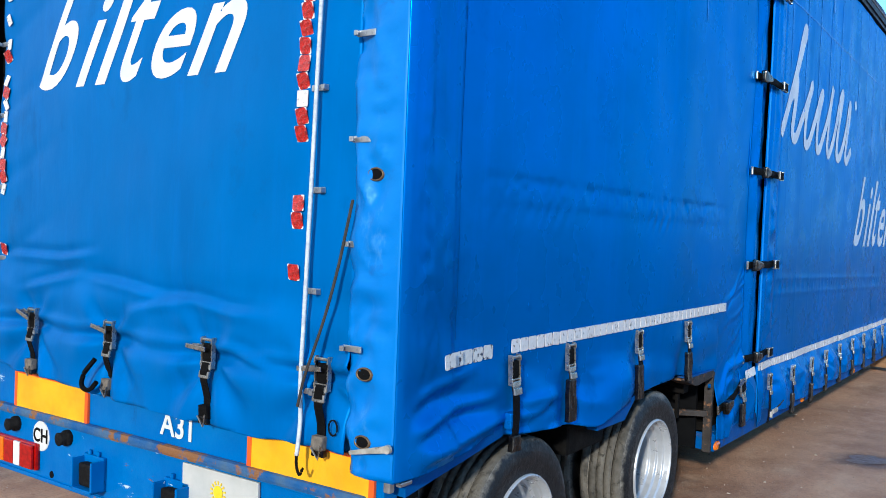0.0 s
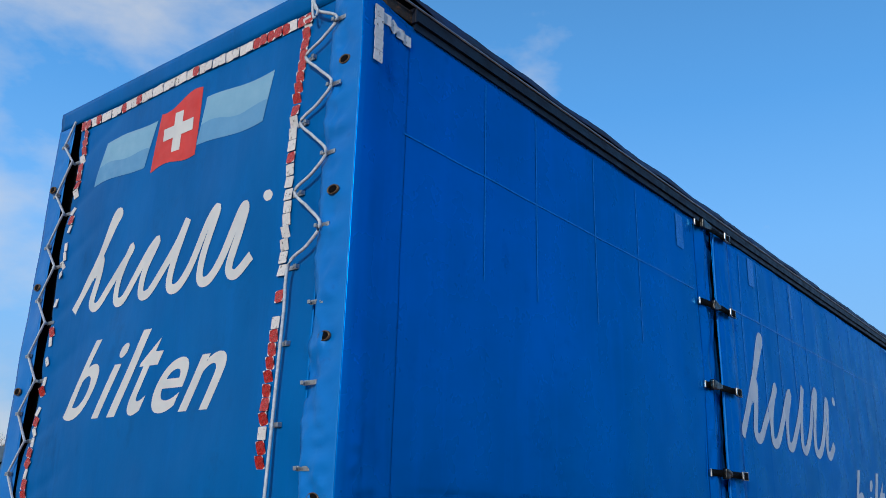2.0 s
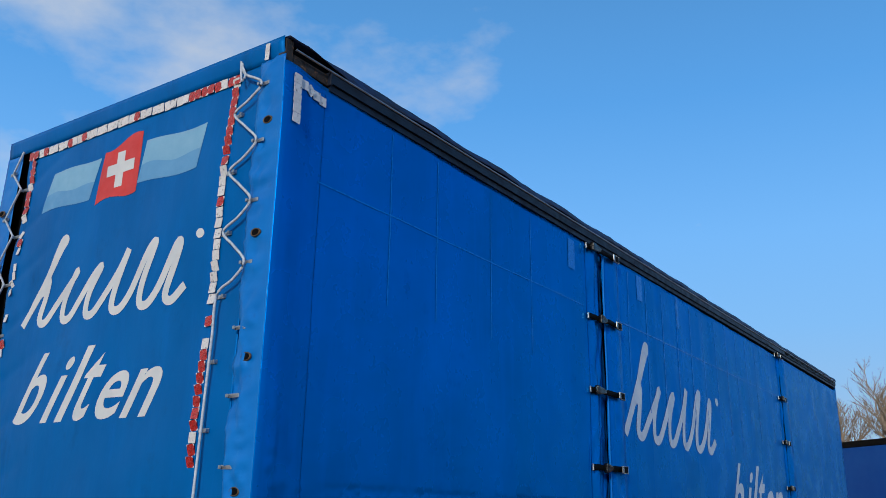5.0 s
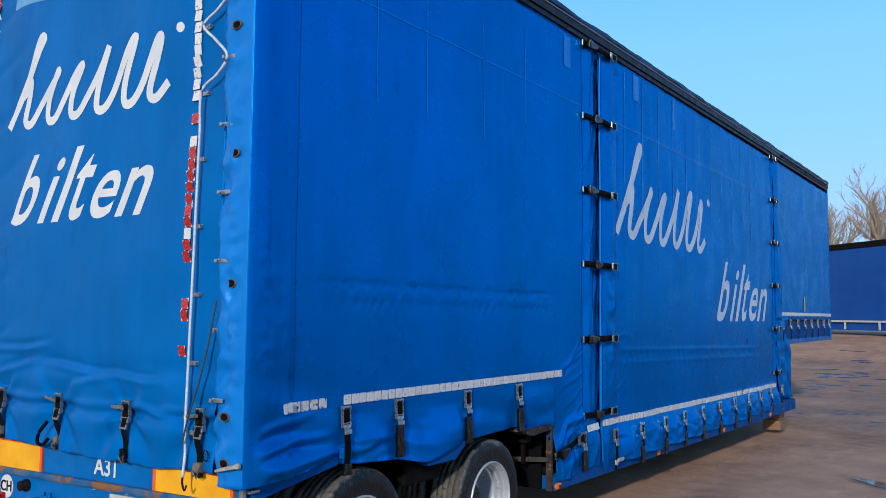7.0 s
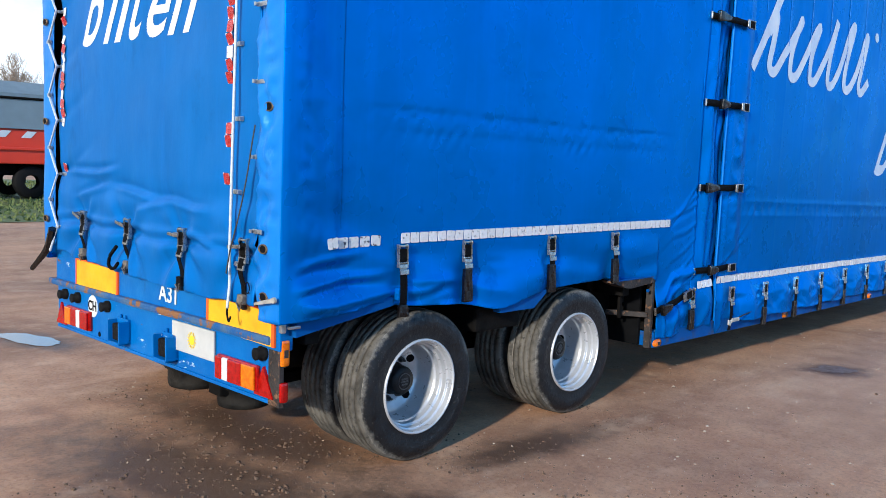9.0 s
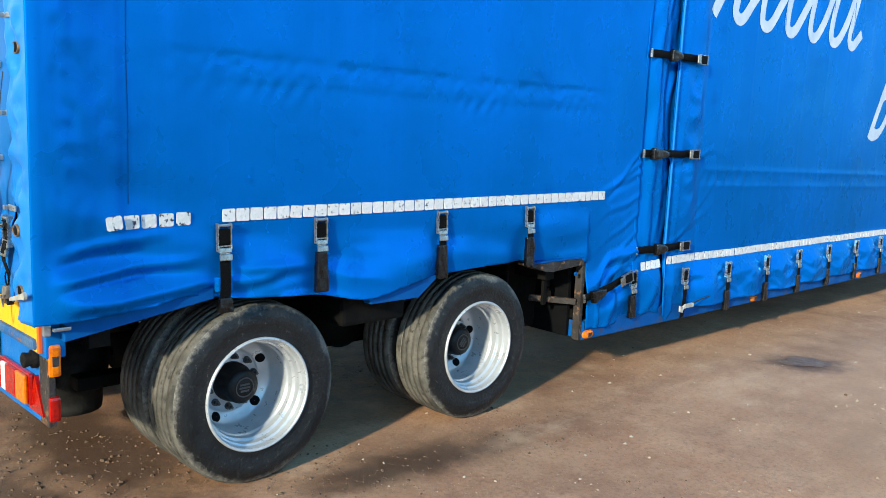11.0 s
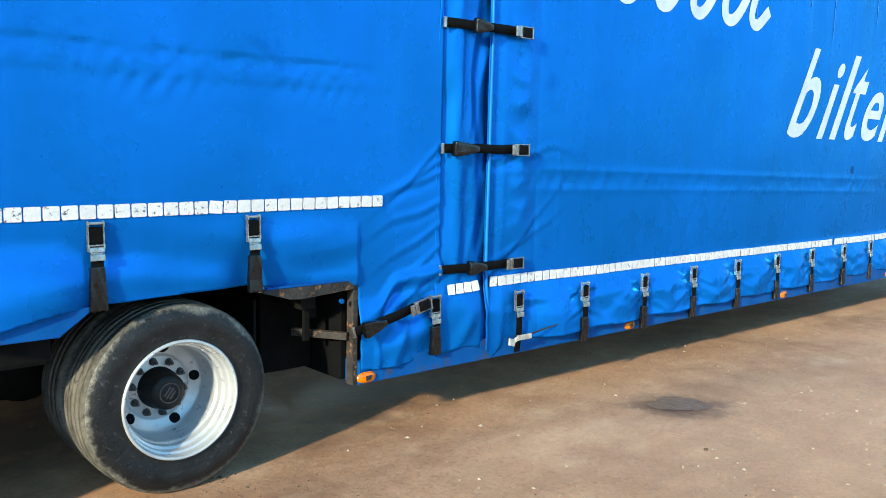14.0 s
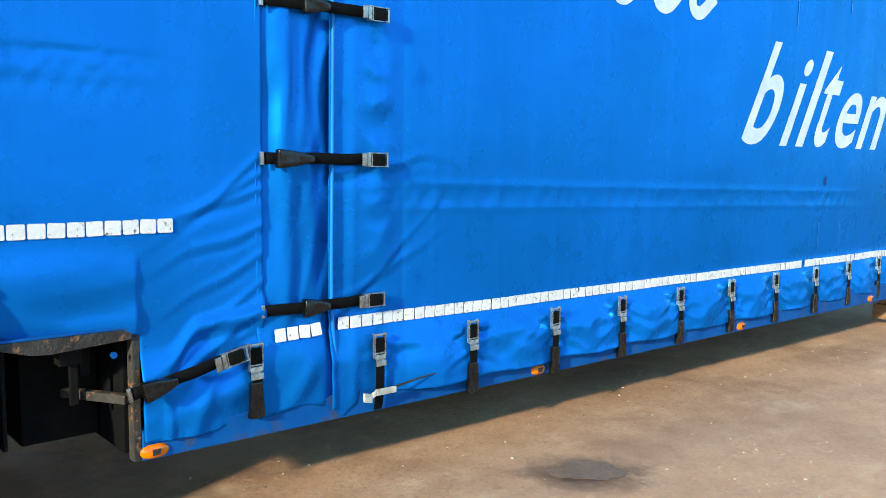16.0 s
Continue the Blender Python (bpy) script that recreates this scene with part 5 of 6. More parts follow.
part("stitched_seam", ribbon([(0.318 + 0.003 * nz(z * 5, 2), z) for z in span(1.2, 3.8, 0.05)], 0.003, on_side, 0.002), M_STITCH, rear_side)
for y, z0, z1, w in ((3.30, 3.55, 3.80, 0.12), (4.72, 3.58, 3.82, 0.13), (5.75, 3.5, 3.83, 0.05)):
    part("mended_patch", ribbon([(y, z) for z in span(z0, z1, 0.05)], w, on_side, 0.004), M_SEAM, rear_side if y < 3.5 else mid_side, "lighter blue mended patch")
part("mended_slit", ribbon([(8.39, z) for z in (1.25, 1.28, 1.31)], 0.045, on_side, 0.003), M_STITCH, mid_side, "small dark mended slit")
part("mended_slit", ribbon([(8.375, z) for z in span(1.31, 1.42, 0.03)], 0.006, on_side, 0.003), M_SEAM, mid_side)
part("mended_patch", ribbon([(8.5, z) for z in span(0.74, 1.06, 0.04)], 0.36, on_side, 0.002), M_TARP, mid_side, "welded blue patch on the tarpaulin")
for y in (8.32, 8.68):
    part("weld_seam", ribbon([(y, z) for z in span(0.74, 1.06, 0.04)], 0.008, on_side, 0.0032), M_SEAM, mid_side)
part("warning_label", ribbon([(11.78, z) for z in span(1.68, 1.92, 0.06)], 0.07, lambda u, v, q: (side_x(u, v) * 0.6 + 0.012, u, v), 0), M_YELLOW, front_side, "small yellow warning label")
part("front_tape", ribbon([(y, 1.64) for y in span(10.0, 14.0, 0.1)], 0.05, lambda u, v, q: (side_x(u, v) * 0.6 + 0.012, u, v), 0), M_TAPE, front_side, "white reflective line")


# ---- straps ----
def buckle_shape():
    """A lever buckle, upright, its foot at the origin, facing +x: two notched cheeks, a hinge bar, a roller and a curved foot plate."""
    bm = bmesh.new()
    for s in (-1, 1):
        add_box(bm, -0.002, 0.016, s * 0.028 - 0.0018, s * 0.028 + 0.0018, 0.03, 0.142, 0.001)
        add_box(bm, 0.010, 0.021, s * 0.028 - 0.003, s * 0.028 + 0.003, 0.118, 0.138, 0.002)
        add_box(bm, 0.008, 0.020, s * 0.028 - 0.003, s * 0.028 + 0.003, 0.040, 0.056, 0.002)
        for z in (0.072, 0.084, 0.096):
            add_box(bm, 0.014, 0.019, s * 0.028 - 0.002, s * 0.028 + 0.002, z, z + 0.006)
    add_box(bm, 0.008, 0.018, -0.028, 0.028, 0.128, 0.138, 0.003)
    add_box(bm, 0.010, 0.018, -0.028, 0.028, 0.049, 0.055, 0.002)
    add_box(bm, 0.012, 0.020, -0.027, 0.027, 0.026, 0.046, 0.003)
    add_box(bm, 0.013, 0.023, -0.027, 0.027, -0.004, 0.022, 0.004)
    add_box(bm, 0.008, 0.014, -0.022, 0.022, 0.018, 0.030)
    for v in bm.verts:
        if v.co.z < 0.048:
            v.co.x += 0.007 * (0.048 - v.co.z) / 0.05
    return bm


def roll_shape():
    bm = bmesh.new()
    add_box(bm, -0.002, 0.0155, -0.0245, 0.0245, 0.057, 0.120, 0.007)
    return bm


def strap(parent, at, drop, sleeve, name="tie_strap", lean=0.0, width=0.045, wrinkle=0.0):
    """A hanging strap: its top end at the buckle's foot, with a sleeve over the loose end."""
    rn = random.Random(int(1000 * at.translation.y + 77 * at.translation.x))
    verts, faces = [], []
    n = 9
    for i in range(n):
        t = i / (n - 1)
        bow = 0.012 * math.sin(math.pi * t) + wrinkle * math.sin(7 * t)
        for s in (-0.5, 0.5):
            verts.append((0.006 + bow, s * width + 0.02 * lean * t, 0.07 - (drop + 0.07) * t))
    for i in range(n - 1):
        faces.append((2 * i, 2 * i + 1, 2 * i + 3, 2 * i + 2))
    ob = part(name, (verts, [], faces), M_WEB, parent, "black webbing tie strap")
    ob.matrix_basis = at
    ob.modifiers.new("thickness", "SOLIDIFY").thickness = 0.003
    part("buckle", BUCKLE.copy(), M_CHROME, ob, "worn chrome lever buckle")
    part("webbing_roll", ROLL.copy(), M_WEB, ob)
    if sleeve:
        bm = bmesh.new()
        z0 = -drop - 0.01
        add_box(bm, 0.0, 0.026, -width * 0.66, width * 0.66, z0, z0 + sleeve, 0.006)
        bmesh.ops.subdivide_edges(bm, edges=bm.edges, cuts=2, use_grid_fill=True)
        for v in bm.verts:
            t = (v.co.z - z0) / sleeve
            v.co.y *= 1.12 - 0.28 * t
            v.co.x += 0.006 * nz(v.co.y * 40, v.co.z * 30, at.translation.y * 9)
        part("strap_sleeve", bm, M_SLEEVE, ob, "shiny black wrapped strap end")
    return ob


BUCKLE, ROLL = buckle_shape(), roll_shape()
for y, dr, sl in zip(STRAP_Y, (0.2, 0.17, 0.18, 0.17), (0.06, 0.175, 0.165, 0.155)):
    strap(trailer, Matrix.Translation((side_x(y, 1.02) + 0.012, y, 0.972)) @ Matrix.Rotation(radians(-2), 4, "Y"), dr, sl)
loop_x = side_x(STRAP_Y[0], 0.9)
part("strap_keeper", box(loop_x + 0.004, loop_x + 0.034, STRAP_Y[0] - 0.034, STRAP_Y[0] + 0.034, 0.845, 0.905, 0.006), M_TARP, trailer, "blue tarpaulin loop over a strap")
for i, y in enumerate(LOW_Y):
    x = side_x(y, 0.57) + 0.018
    strap(trailer, Matrix.Translation((x, y, 0.505 if i else 0.54)), 0.2 if i else 0.15, 0.145 if i != 1 else 0.0, lean=rnd.uniform(-0.5, 0.5))
for y in span(10.3, 13.8, 0.5):
    strap(trailer, Matrix.Translation((0.0, y, 1.42)), 0.17, 0.0)


def joint_strap(y0, y1, z, k, x=0.012, rise=0.0):
    """A horizontal strap over a joint between two tarpaulins."""
    n = 14
    verts, faces = [], []
    for i in range(n + 1):
        t = i / n
        y = y0 + (y1 - y0) * t
        b = x + 0.02 * math.sin(math.pi * t) + 0.004 * nz(y * 14, z * 3) + rise * t
        zz = z + 0.006 * nz(y * 6, z * 5) + 0.004 * t
        verts += [(b, y, zz - 0.023), (b + 0.003, y, zz), (b, y, zz + 0.023)]
    for i in range(n):
        for q in range(2):
            faces.append((3 * i + q, 3 * i + q + 3, 3 * i + q + 4, 3 * i + q + 1))
    ob = part("joint_strap", (verts, [], faces), M_WEB, trailer, "black webbing strap across the tarpaulin joint", True)
    ob.modifiers.new("thickness", "SOLIDIFY").thickness = 0.004
    bk = part("buckle", BUCKLE.copy(), M_CHROME, ob, "worn chrome lever buckle")
    bk.matrix_basis = Matrix.Translation((x + 0.012 + rise, y1 - 0.11, z)) @ Matrix.Rotation(radians(-90), 4, "X") @ Matrix.Rotation(radians(180), 4, "Z") @ Matrix.Scale(-1, 4, (1, 0, 0))
    rl = part("webbing_roll", ROLL.copy(), M_WEB, ob)
    rl.matrix_basis = Matrix.Translation((x + 0.02 + rise, y1 - 0.11, z)) @ Matrix.Rotation(radians(-90), 4, "X")
    pl = bmesh.new()
    add_box(pl, x - 0.004, x + 0.009, y0 - 0.006, y0 + 0.009, z - 0.026, z + 0.026, 0.003)
    part("end_plate", pl, M_CHROME, ob)
    bm = bmesh.new()
    ln = (y1 - y0) * (0.30 if k % 2 else 0.22)
    yc = y0 + (y1 - y0) * (0.24 if k % 2 else 0.42)
    add_box(bm, x + 0.014, x + 0.05, yc - ln / 2, yc + ln / 2, z - 0.035, z + 0.035, 0.01)
    bmesh.ops.subdivide_edges(bm, edges=bm.edges, cuts=3, use_grid_fill=True)
    for v in bm.verts:
        t = (v.co.y - yc) / ln + 0.5
        v.co.z = z + (v.co.z - z) * (1.1 - 0.75 * max(0.0, t) ** 1.5)
        v.co.x += 0.008 * nz(v.co.y * 22, v.co.z * 22, k)
    part("strap_sleeve", bm, M_SLEEVE, ob, "shiny black wrapped strap end", True)
    return ob


for k, z in enumerate(JOINT_Z):
    joint_strap(3.545, 4.10, z, k, rise=0.022 if z > 0.9 else 0.008)
    joint_strap(9.66, 9.98, z + 0.01 * 3, k, 0.016)
low = joint_strap(2.995, 3.43, 0.6, 1, 0.02)
low.matrix_basis = Matrix.Translation((0.02, 3.2, 0.6)) @ Matrix.Rotation(radians(12), 4, "X") @ Matrix.Translation((0, -3.2, -0.6))

# rear straps with open levers
for i, (x, dr) in enumerate(((-2.03, 0.14), (-1.46, 0.15), (-0.845, 0.16), (-0.285, 0.17))):
    at = Matrix.Translation((x, rear_y(x, 1.06) - 0.024, 1.0)) @ Matrix.Rotation(radians(-90), 4, "Z")
    ob = strap(trailer, at, dr, 0.04, wrinkle=0.012, width=0.036)
    bm = bmesh.new()
    droop = Matrix.Translation((0, 0, 0.1)) @ Matrix.Rotation(radians(-16 + 7 * i), 4, "X") @ Matrix.Translation((0, 0, -0.1))
    for q in (0.010, 0.042):
        add_box(bm, q, q + 0.004, -0.082, 0.024, 0.096, 0.112, 0.0015, droop)
    for q in (-0.082, -0.062, -0.036):
        add_box(bm, 0.010, 0.046, q, q + 0.007, 0.101, 0.107, 0.0015, droop)
    part("open_lever", bm, M_CHROME, ob)
    rg = bmesh.new()
    add_box(rg, 0.0, 0.03, -0.024, 0.026, -dr + 0.012, -dr + 0.058, 0.006)
    for v in rg.verts:
        v.co.y += 0.008 * nz(v.co.z * 30, x * 5)
        v.co.x += 0.008 * nz(v.co.y * 40, v.co.z * 30, x)
    part("strap_loop", rg, M_GREY_WEB if i != 2 else M_WEB, ob, "frayed grey strap loop")
    part("wire_hook", tube([(0.034, -0.018, -dr + 0.02), (0.036, 0.016, -dr - 0.012), (0.036, 0.024, -dr + 0.03)], 0.0035, 6), M_CHROME, ob)
part("strap_loop", tube(smooth_line([(-1.47, -0.05, 0.99), (-1.51, -0.07, 0.93), (-1.525, -0.07, 0.88), (-1.49, -0.06, 0.865), (-1.455, -0.05, 0.90)], 6), 0.010, 5), M_WEB, trailer, "slack black strap loop")
part("torn_sleeve", join(tube(smooth_line([(-2.42, -0.03, 1.0), (-2.5, -0.03, 0.88), (-2.6, -0.04, 0.80), (-2.72, -0.05, 0.72)], 5), 0.028, 6, 0.6)), M_SLEEVE, trailer, "black strap hanging off the far corner")

# ---- rear frame, bumper and lamps ----
part("rear_beam", box(-2.56, -0.05, 0.042, 0.11, 0.66, 0.93, 0.006), M_STEEL, trailer, "blue painted rear cross beam")
ledge = bmesh.new()
add_box(ledge, -2.62, -0.09, 0.016, 0.12, 0.684, 0.724, 0.014)
for v in ledge.verts:
    v.co.z += 0.003 * nz(v.co.x * 3, 1)
part("bumper_ledge", ledge, M_LEDGE, trailer, "chipped and rusty bumper ledge")
part("bumper", box(-2.57, -0.086, 0.06, 0.088, 0.42, 0.69, 0.008), M_STEEL, trailer, "blue steel bumper plate")
part("bumper_lip", box(-2.57, -0.088, 0.054, 0.09, 0.406, 0.424, 0.004), M_STEEL, trailer)
beam = box(-0.10, -0.004, 0.09, 0.66, 0.725, 0.86, 0.004)
for v in beam.verts:
    if v.co.z < 0.78:
        v.co.z += 0.09 * ramp(v.co.y, 0.1, 0.66)
part("side_beam", beam, M_RAILBLUE, trailer, "blue painted side beam")
for x0, x1 in ((-2.225, -1.64), (-0.66, -0.08)):
    pl = part("marker_plate", box(x0 + 0.022, x1 - 0.022, 0.030, 0.042, 0.675, 0.83, 0.002), M_ORANGE, trailer, "yellow marker plate with an orange edge")
    for a, b, c, d in ((x0, x0 + 0.022, 0.675, 0.83), (x1 - 0.022, x1, 0.675, 0.83)):
        part("plate_edge", box(a, b, 0.029, 0.042, c, d, 0.002), M_ORANGE_EDGE, pl)
    part("plate_edge", box(x0, x1, 0.029, 0.042, 0.83, 0.842, 0.002), M_ORANGE_EDGE, pl)


def sagging(ob):
    """The bumper and all on it hang a little lower at the far end."""
    ob.matrix_basis = Matrix.Rotation(-0.0207, 4, "Y") @ ob.matrix_basis
    return ob


def lettering(name, body, size, at, material, parent):
    cu = bpy.data.curves.new(name, "FONT")
    cu.body, cu.size, cu.extrude, cu.offset = body, size, 0.001, size * 0.018
    cu.align_x, cu.align_y = "CENTER", "CENTER"
    cu.materials.append(material)
    ob = new(name, cu)
    ob.parent = parent
    ob.matrix_basis = Matrix.Translation(at) @ pose(0, 0, 0, 90, 0, 0)
    return ob


lettering("lettering", "A31", 0.125, (-1.055, 0.039, 0.772), M_WHITE, trailer)
sticker = part("country_sticker", lathe([(0.057, 0.0005), (0.057, 0.066), (0.061, 0.068)], 28, axis="y"), M_WHITE, trailer, "round white country sticker")
sticker.location = (-2.03, 0, 0.604)
lettering("lettering", "CH", 0.085, (0, 0.0555, 0), M_DARK, sticker)
plate = part("blank_plate", box(-1.015, -0.60, 0.045, 0.056, 0.517, 0.667, 0.002), M_PLATE, trailer, "blank pale grey plate with a yellow sun sticker")
sun_bm = bmesh.new()
bmesh.ops.create_circle(sun_bm, cap_ends=True, radius=0.026, segments=24, matrix=Matrix.Translation((-0.808, 0.0425, 0.592)) @ Matrix.Rotation(radians(90), 4, "X"))
for k in range(14):
    a = 2 * math.pi * k / 14
    add_box(sun_bm, -0.003, 0.003, 0.0415, 0.0435, 0.030, 0.042, 0, Matrix.Translation((-0.808, 0, 0.592)) @ Matrix.Rotation(a, 4, "Y"))
part("sun_sticker", sun_bm, M_YELLOW, plate, "yellow sun sticker")


def lamp_cluster(x0, order):
    lamp = part("tail_lamp", box(x0, x0 + 0.35, 0.036, 0.062, 0.448, 0.57, 0.012), M_LENS_RED, trailer, "red, white and amber tail lamp")
    x = x0 + 0.006
    for m, w in order:
        part("lens", box(x, x + w - 0.003, 0.022, 0.036, 0.455, 0.564, 0.006), m, lamp)
        x += w
    return lamp


lamp_cluster(-0.56, ((M_LENS_RED, 0.062), (M_LENS_CLEAR, 0.05), (M_LENS_RED, 0.118), (M_LENS_AMBER, 0.108)))
lamp_cluster(-2.385, ((M_LENS_AMBER, 0.09), (M_LENS_RED, 0.085), (M_LENS_CLEAR, 0.055), (M_LENS_RED, 0.108)))
for x in (-0.175, -2.49):
    tri = bmesh.new()
    tri.faces.new([tri.verts.new(p) for p in ((x - 0.076, 0.046, 0.435), (x + 0.076, 0.046, 0.435), (x, 0.046, 0.573))])
    r = bmesh.ops.extrude_face_region(tri, geom=tri.faces[:])
    bmesh.ops.translate(tri, verts=[v for v in r["geom"] if isinstance(v, bmesh.types.BMVert)], vec=(0, 0.016, 0))
    bmesh.ops.recalc_face_normals(tri, faces=tri.faces)
    part("triangle_reflector", tri, M_LENS_RED, trailer, "red triangular reflector")
end = part("end_bracket", box(-0.155, -0.066, 0.053, 0.078, 0.402, 0.705, 0.004), M_RUST, trailer, "scraped dark end bracket")
part("side_marker", box(-0.066, -0.042, 0.050, 0.092, 0.592, 0.71, 0.0115), M_LENS_AMBER, trailer, "amber upright side marker lamp")
part("lamp_core", box(-0.045, -0.0405, 0.060, 0.082, 0.632, 0.668, 0.001), M_RUST, trailer, "dark lamp core")
part("side_marker", box(-0.066, -0.042, 0.048, 0.088, 0.428, 0.52, 0.0115), M_LENS_RED, trailer, "red corner marker lamp")
for x in (-0.185, -1.81, -2.235, -2.43):
    st = part("rubber_buffer", lathe([(0.06, 0.034), (0.04, 0.034), (0.036, 0.024), (0.012, 0.029), (0.008, 0.021), (0.008, 0.0005)], 18, (x, 0, 0.632), "y"), M_RUBBER, trailer, "black rubber buffer", True)
for x in (-1.60, -1.05):
    tb = bmesh.new()
    add_box(tb, x - 0.075, x + 0.075, -0.01, 0.06, 0.452, 0.464, 0.003)
    add_box(tb, x - 0.075, x - 0.063, -0.01, 0.06, 0.452, 0.582, 0.003)
    add_box(tb, x + 0.063, x + 0.075, -0.01, 0.06, 0.452, 0.582, 0.003)
    add_box(tb, x - 0.075, x + 0.075, 0.045, 0.06, 0.452, 0.592, 0.003)
    for q in (-0.03, 0.03):
        add_box(tb, x + q - 0.008, x + q + 0.008, 0.045, 0.056, 0.592, 0.612, 0.003)
    pk = part("step_pocket", tb, M_STEEL, trailer, "open blue steel pocket on the bumper")
    part("pocket_roller", box(x - 0.044, x + 0.044, 0.004, 0.044, 0.47, 0.566, 0.012), M_RUBBER, pk)
part("bumper_hole", lathe([(0.0575, 0.0005), (0.0575, 0.015), (0.061, 0.017)], 14, (-1.94, 0, 0.447), "y"), M_HOLLOW_SHADE, trailer)
part("latch_bar", box(-0.012, 0.008, 0.05, 0.11, 0.768, 0.782, 0.004), M_ALU, trailer, "pale metal latch bar")
part("latch_block", box(-0.04, -0.014, 0.025, 0.05, 0.75, 0.79, 0.005), M_ALU, trailer)


# ---- wheels ----
def tyre_profile(x0):
    w, R, prof = 0.235, 0.392, []
    half = [(0.0, 0.232), (0.004, 0.262), (-0.006, 0.30), (-0.008, 0.335), (0.002, 0.366), (0.012, 0.380)]
    prof += [(x0 - a, r) for a, r in half]
    for i in range(5):
        a = x0 - 0.022 - i * 0.0395
        prof += [(a, R - 0.002 * abs(i - 2)), (a - 0.032, R - 0.002 * abs(i - 2))]
        if i < 4:
            prof += [(a - 0.0325, R - 0.013), (a - 0.039, R - 0.013)]
    prof += [(x0 - w + a, r) for a, r in half[::-1]]
    return prof


def make_wheel(y):
    """Twin tyres on a deep steel rim, facing +x, its hub's middle at the origin."""
    # lip, bead seat, two steps of the barrel, the dished disc
    steps = [(0.0205, 0.236), (0.014, 0.2325), (-0.014, 0.229), (-0.020, 0.221), (-0.048, 0.219), (-0.056, 0.209), (-0.084, 0.207), (-0.094, 0.200), (-0.17, 0.198), (-0.198, 0.195),
             (-0.208, 0.190), (-0.214, 0.184), (-0.234, 0.148), (-0.235, 0.142), (-0.228, 0.136), (-0.226, 0.13), (-0.224, 0.088), (-0.22, 0.07)]
    rim_prof = [(0.002, 0.246), (0.015, 0.2465), (0.020, 0.244), (0.0215, 0.240)]
    for i, (u, r) in enumerate(steps):
        if i < 9:
            v, q = steps[i + 1]
            rim_prof += [(u, r), (u + (v - u) * 0.12, r + (q - r) * 0.12), (u + (v - u) * 0.88, r + (q - r) * 0.88)]
        else:
            rim_prof.append((u, r))
    rim = part("wheel", lathe(rim_prof, 64), M_RIM, trailer, "twin-tyred wheel with a deep silver steel rim", True)
    rim.matrix_basis = Matrix.Translation((-0.045, y, 0.374))
    part("inner_rim", lathe([(-0.24, 0.20), (-0.33, 0.21), (-0.52, 0.225)], 40), M_DARK, rim, "", True)
    for x0 in (0.012, -0.262):
        v, e, f = lathe(tyre_profile(x0), 64)
        ty = part("tyre", (v, e, f), (M_RUBBER, M_TREAD, M_SIDEWALL), rim, "worn dusty black tyre", True)
        for p in ty.data.polygons:
            c = p.center
            r = math.hypot(c.y, c.z)
            p.material_index = 1 if r > 0.3835 else (0 if abs(p.normal.x) < 0.5 and r > 0.36 else 2)
    part("hub_cap", lathe([(-0.23, 0.088), (-0.19, 0.086), (-0.185, 0.079), (-0.125, 0.076), (-0.112, 0.068), (-0.106, 0.05), (-0.106, 0.0005)], 32), M_HUB, rim, "dark greasy hub cap", True)
    part("hub_badge", lathe([(-0.1055, 0.044), (-0.103, 0.044), (-0.103, 0.039), (-0.1055, 0.039)], 28), M_NUT, rim)
    bar = bmesh.new()
    for z, w in ((0.012, 0.022), (-0.002, 0.026), (-0.016, 0.02)):
        add_box(bar, -0.106, -0.1035, -w, w, z - 0.004, z + 0.004)
    part("hub_badge", bar, M_NUT, rim)
    nut = bmesh.new()
    bmesh.ops.create_cone(nut, cap_ends=True, segments=6, radius1=0.017, radius2=0.0155, depth=0.028, matrix=Matrix.Rotation(radians(90), 4, "Y"))
    bmesh.ops.create_cone(nut, cap_ends=True, segments=10, radius1=0.021, radius2=0.021, depth=0.008, matrix=Matrix.Translation((-0.012, 0, 0)) @ Matrix.Rotation(radians(90), 4, "Y"))
    bmesh.ops.create_cone(nut, cap_ends=True, segments=8, radius1=0.009, radius2=0.008, depth=0.05, matrix=Matrix.Translation((0.006, 0, 0)) @ Matrix.Rotation(radians(90), 4, "Y"))
    nm = bpy.data.meshes.new("wheel_nut")
    nut.to_mesh(nm)
    nut.free()
    nm.materials.append(M_NUT)
    for k in range(10):
        a = 2 * math.pi * k / 10 + 0.2
        o = new("wheel_nut", nm)
        o.parent, o.location, o.scale = rim, (-0.212, 0.1125 * math.cos(a), 0.1125 * math.sin(a)), (0.9, 0.8, 0.8)
    # no cut in the rim: a near-black disc paints each hole's shade
    hole = lathe([(0.001, 0.0005), (0.001, 0.0225), (-0.004, 0.025)], 18)
    for k in range(5):
        a = 2 * math.pi * k / 5 + 0.5
        o = part("hand_hole", hole, M_HOLLOW_SHADE, rim, "dark round hole in the rim")
        o.matrix_basis = Matrix.Translation((-0.2225, 0.167 * math.cos(a), 0.167 * math.sin(a))) @ Matrix.Rotation(a, 4, "X") @ Matrix.Rotation(radians(-26), 4, "Z")
    return rim


AXLES = (0.885, 2.208)
wheel = make_wheel(AXLES[0])
copy_thing(wheel, Matrix.Translation((-0.045, AXLES[1], 0.374)) @ Matrix.Rotation(0.9, 4, "X"))
for y in AXLES:
    copy_thing(wheel, Matrix.Translation((-2.54, y, 0.374)) @ Matrix.Rotation(math.pi, 4, "Z") @ Matrix.Rotation(0.4 + y, 4, "X"))

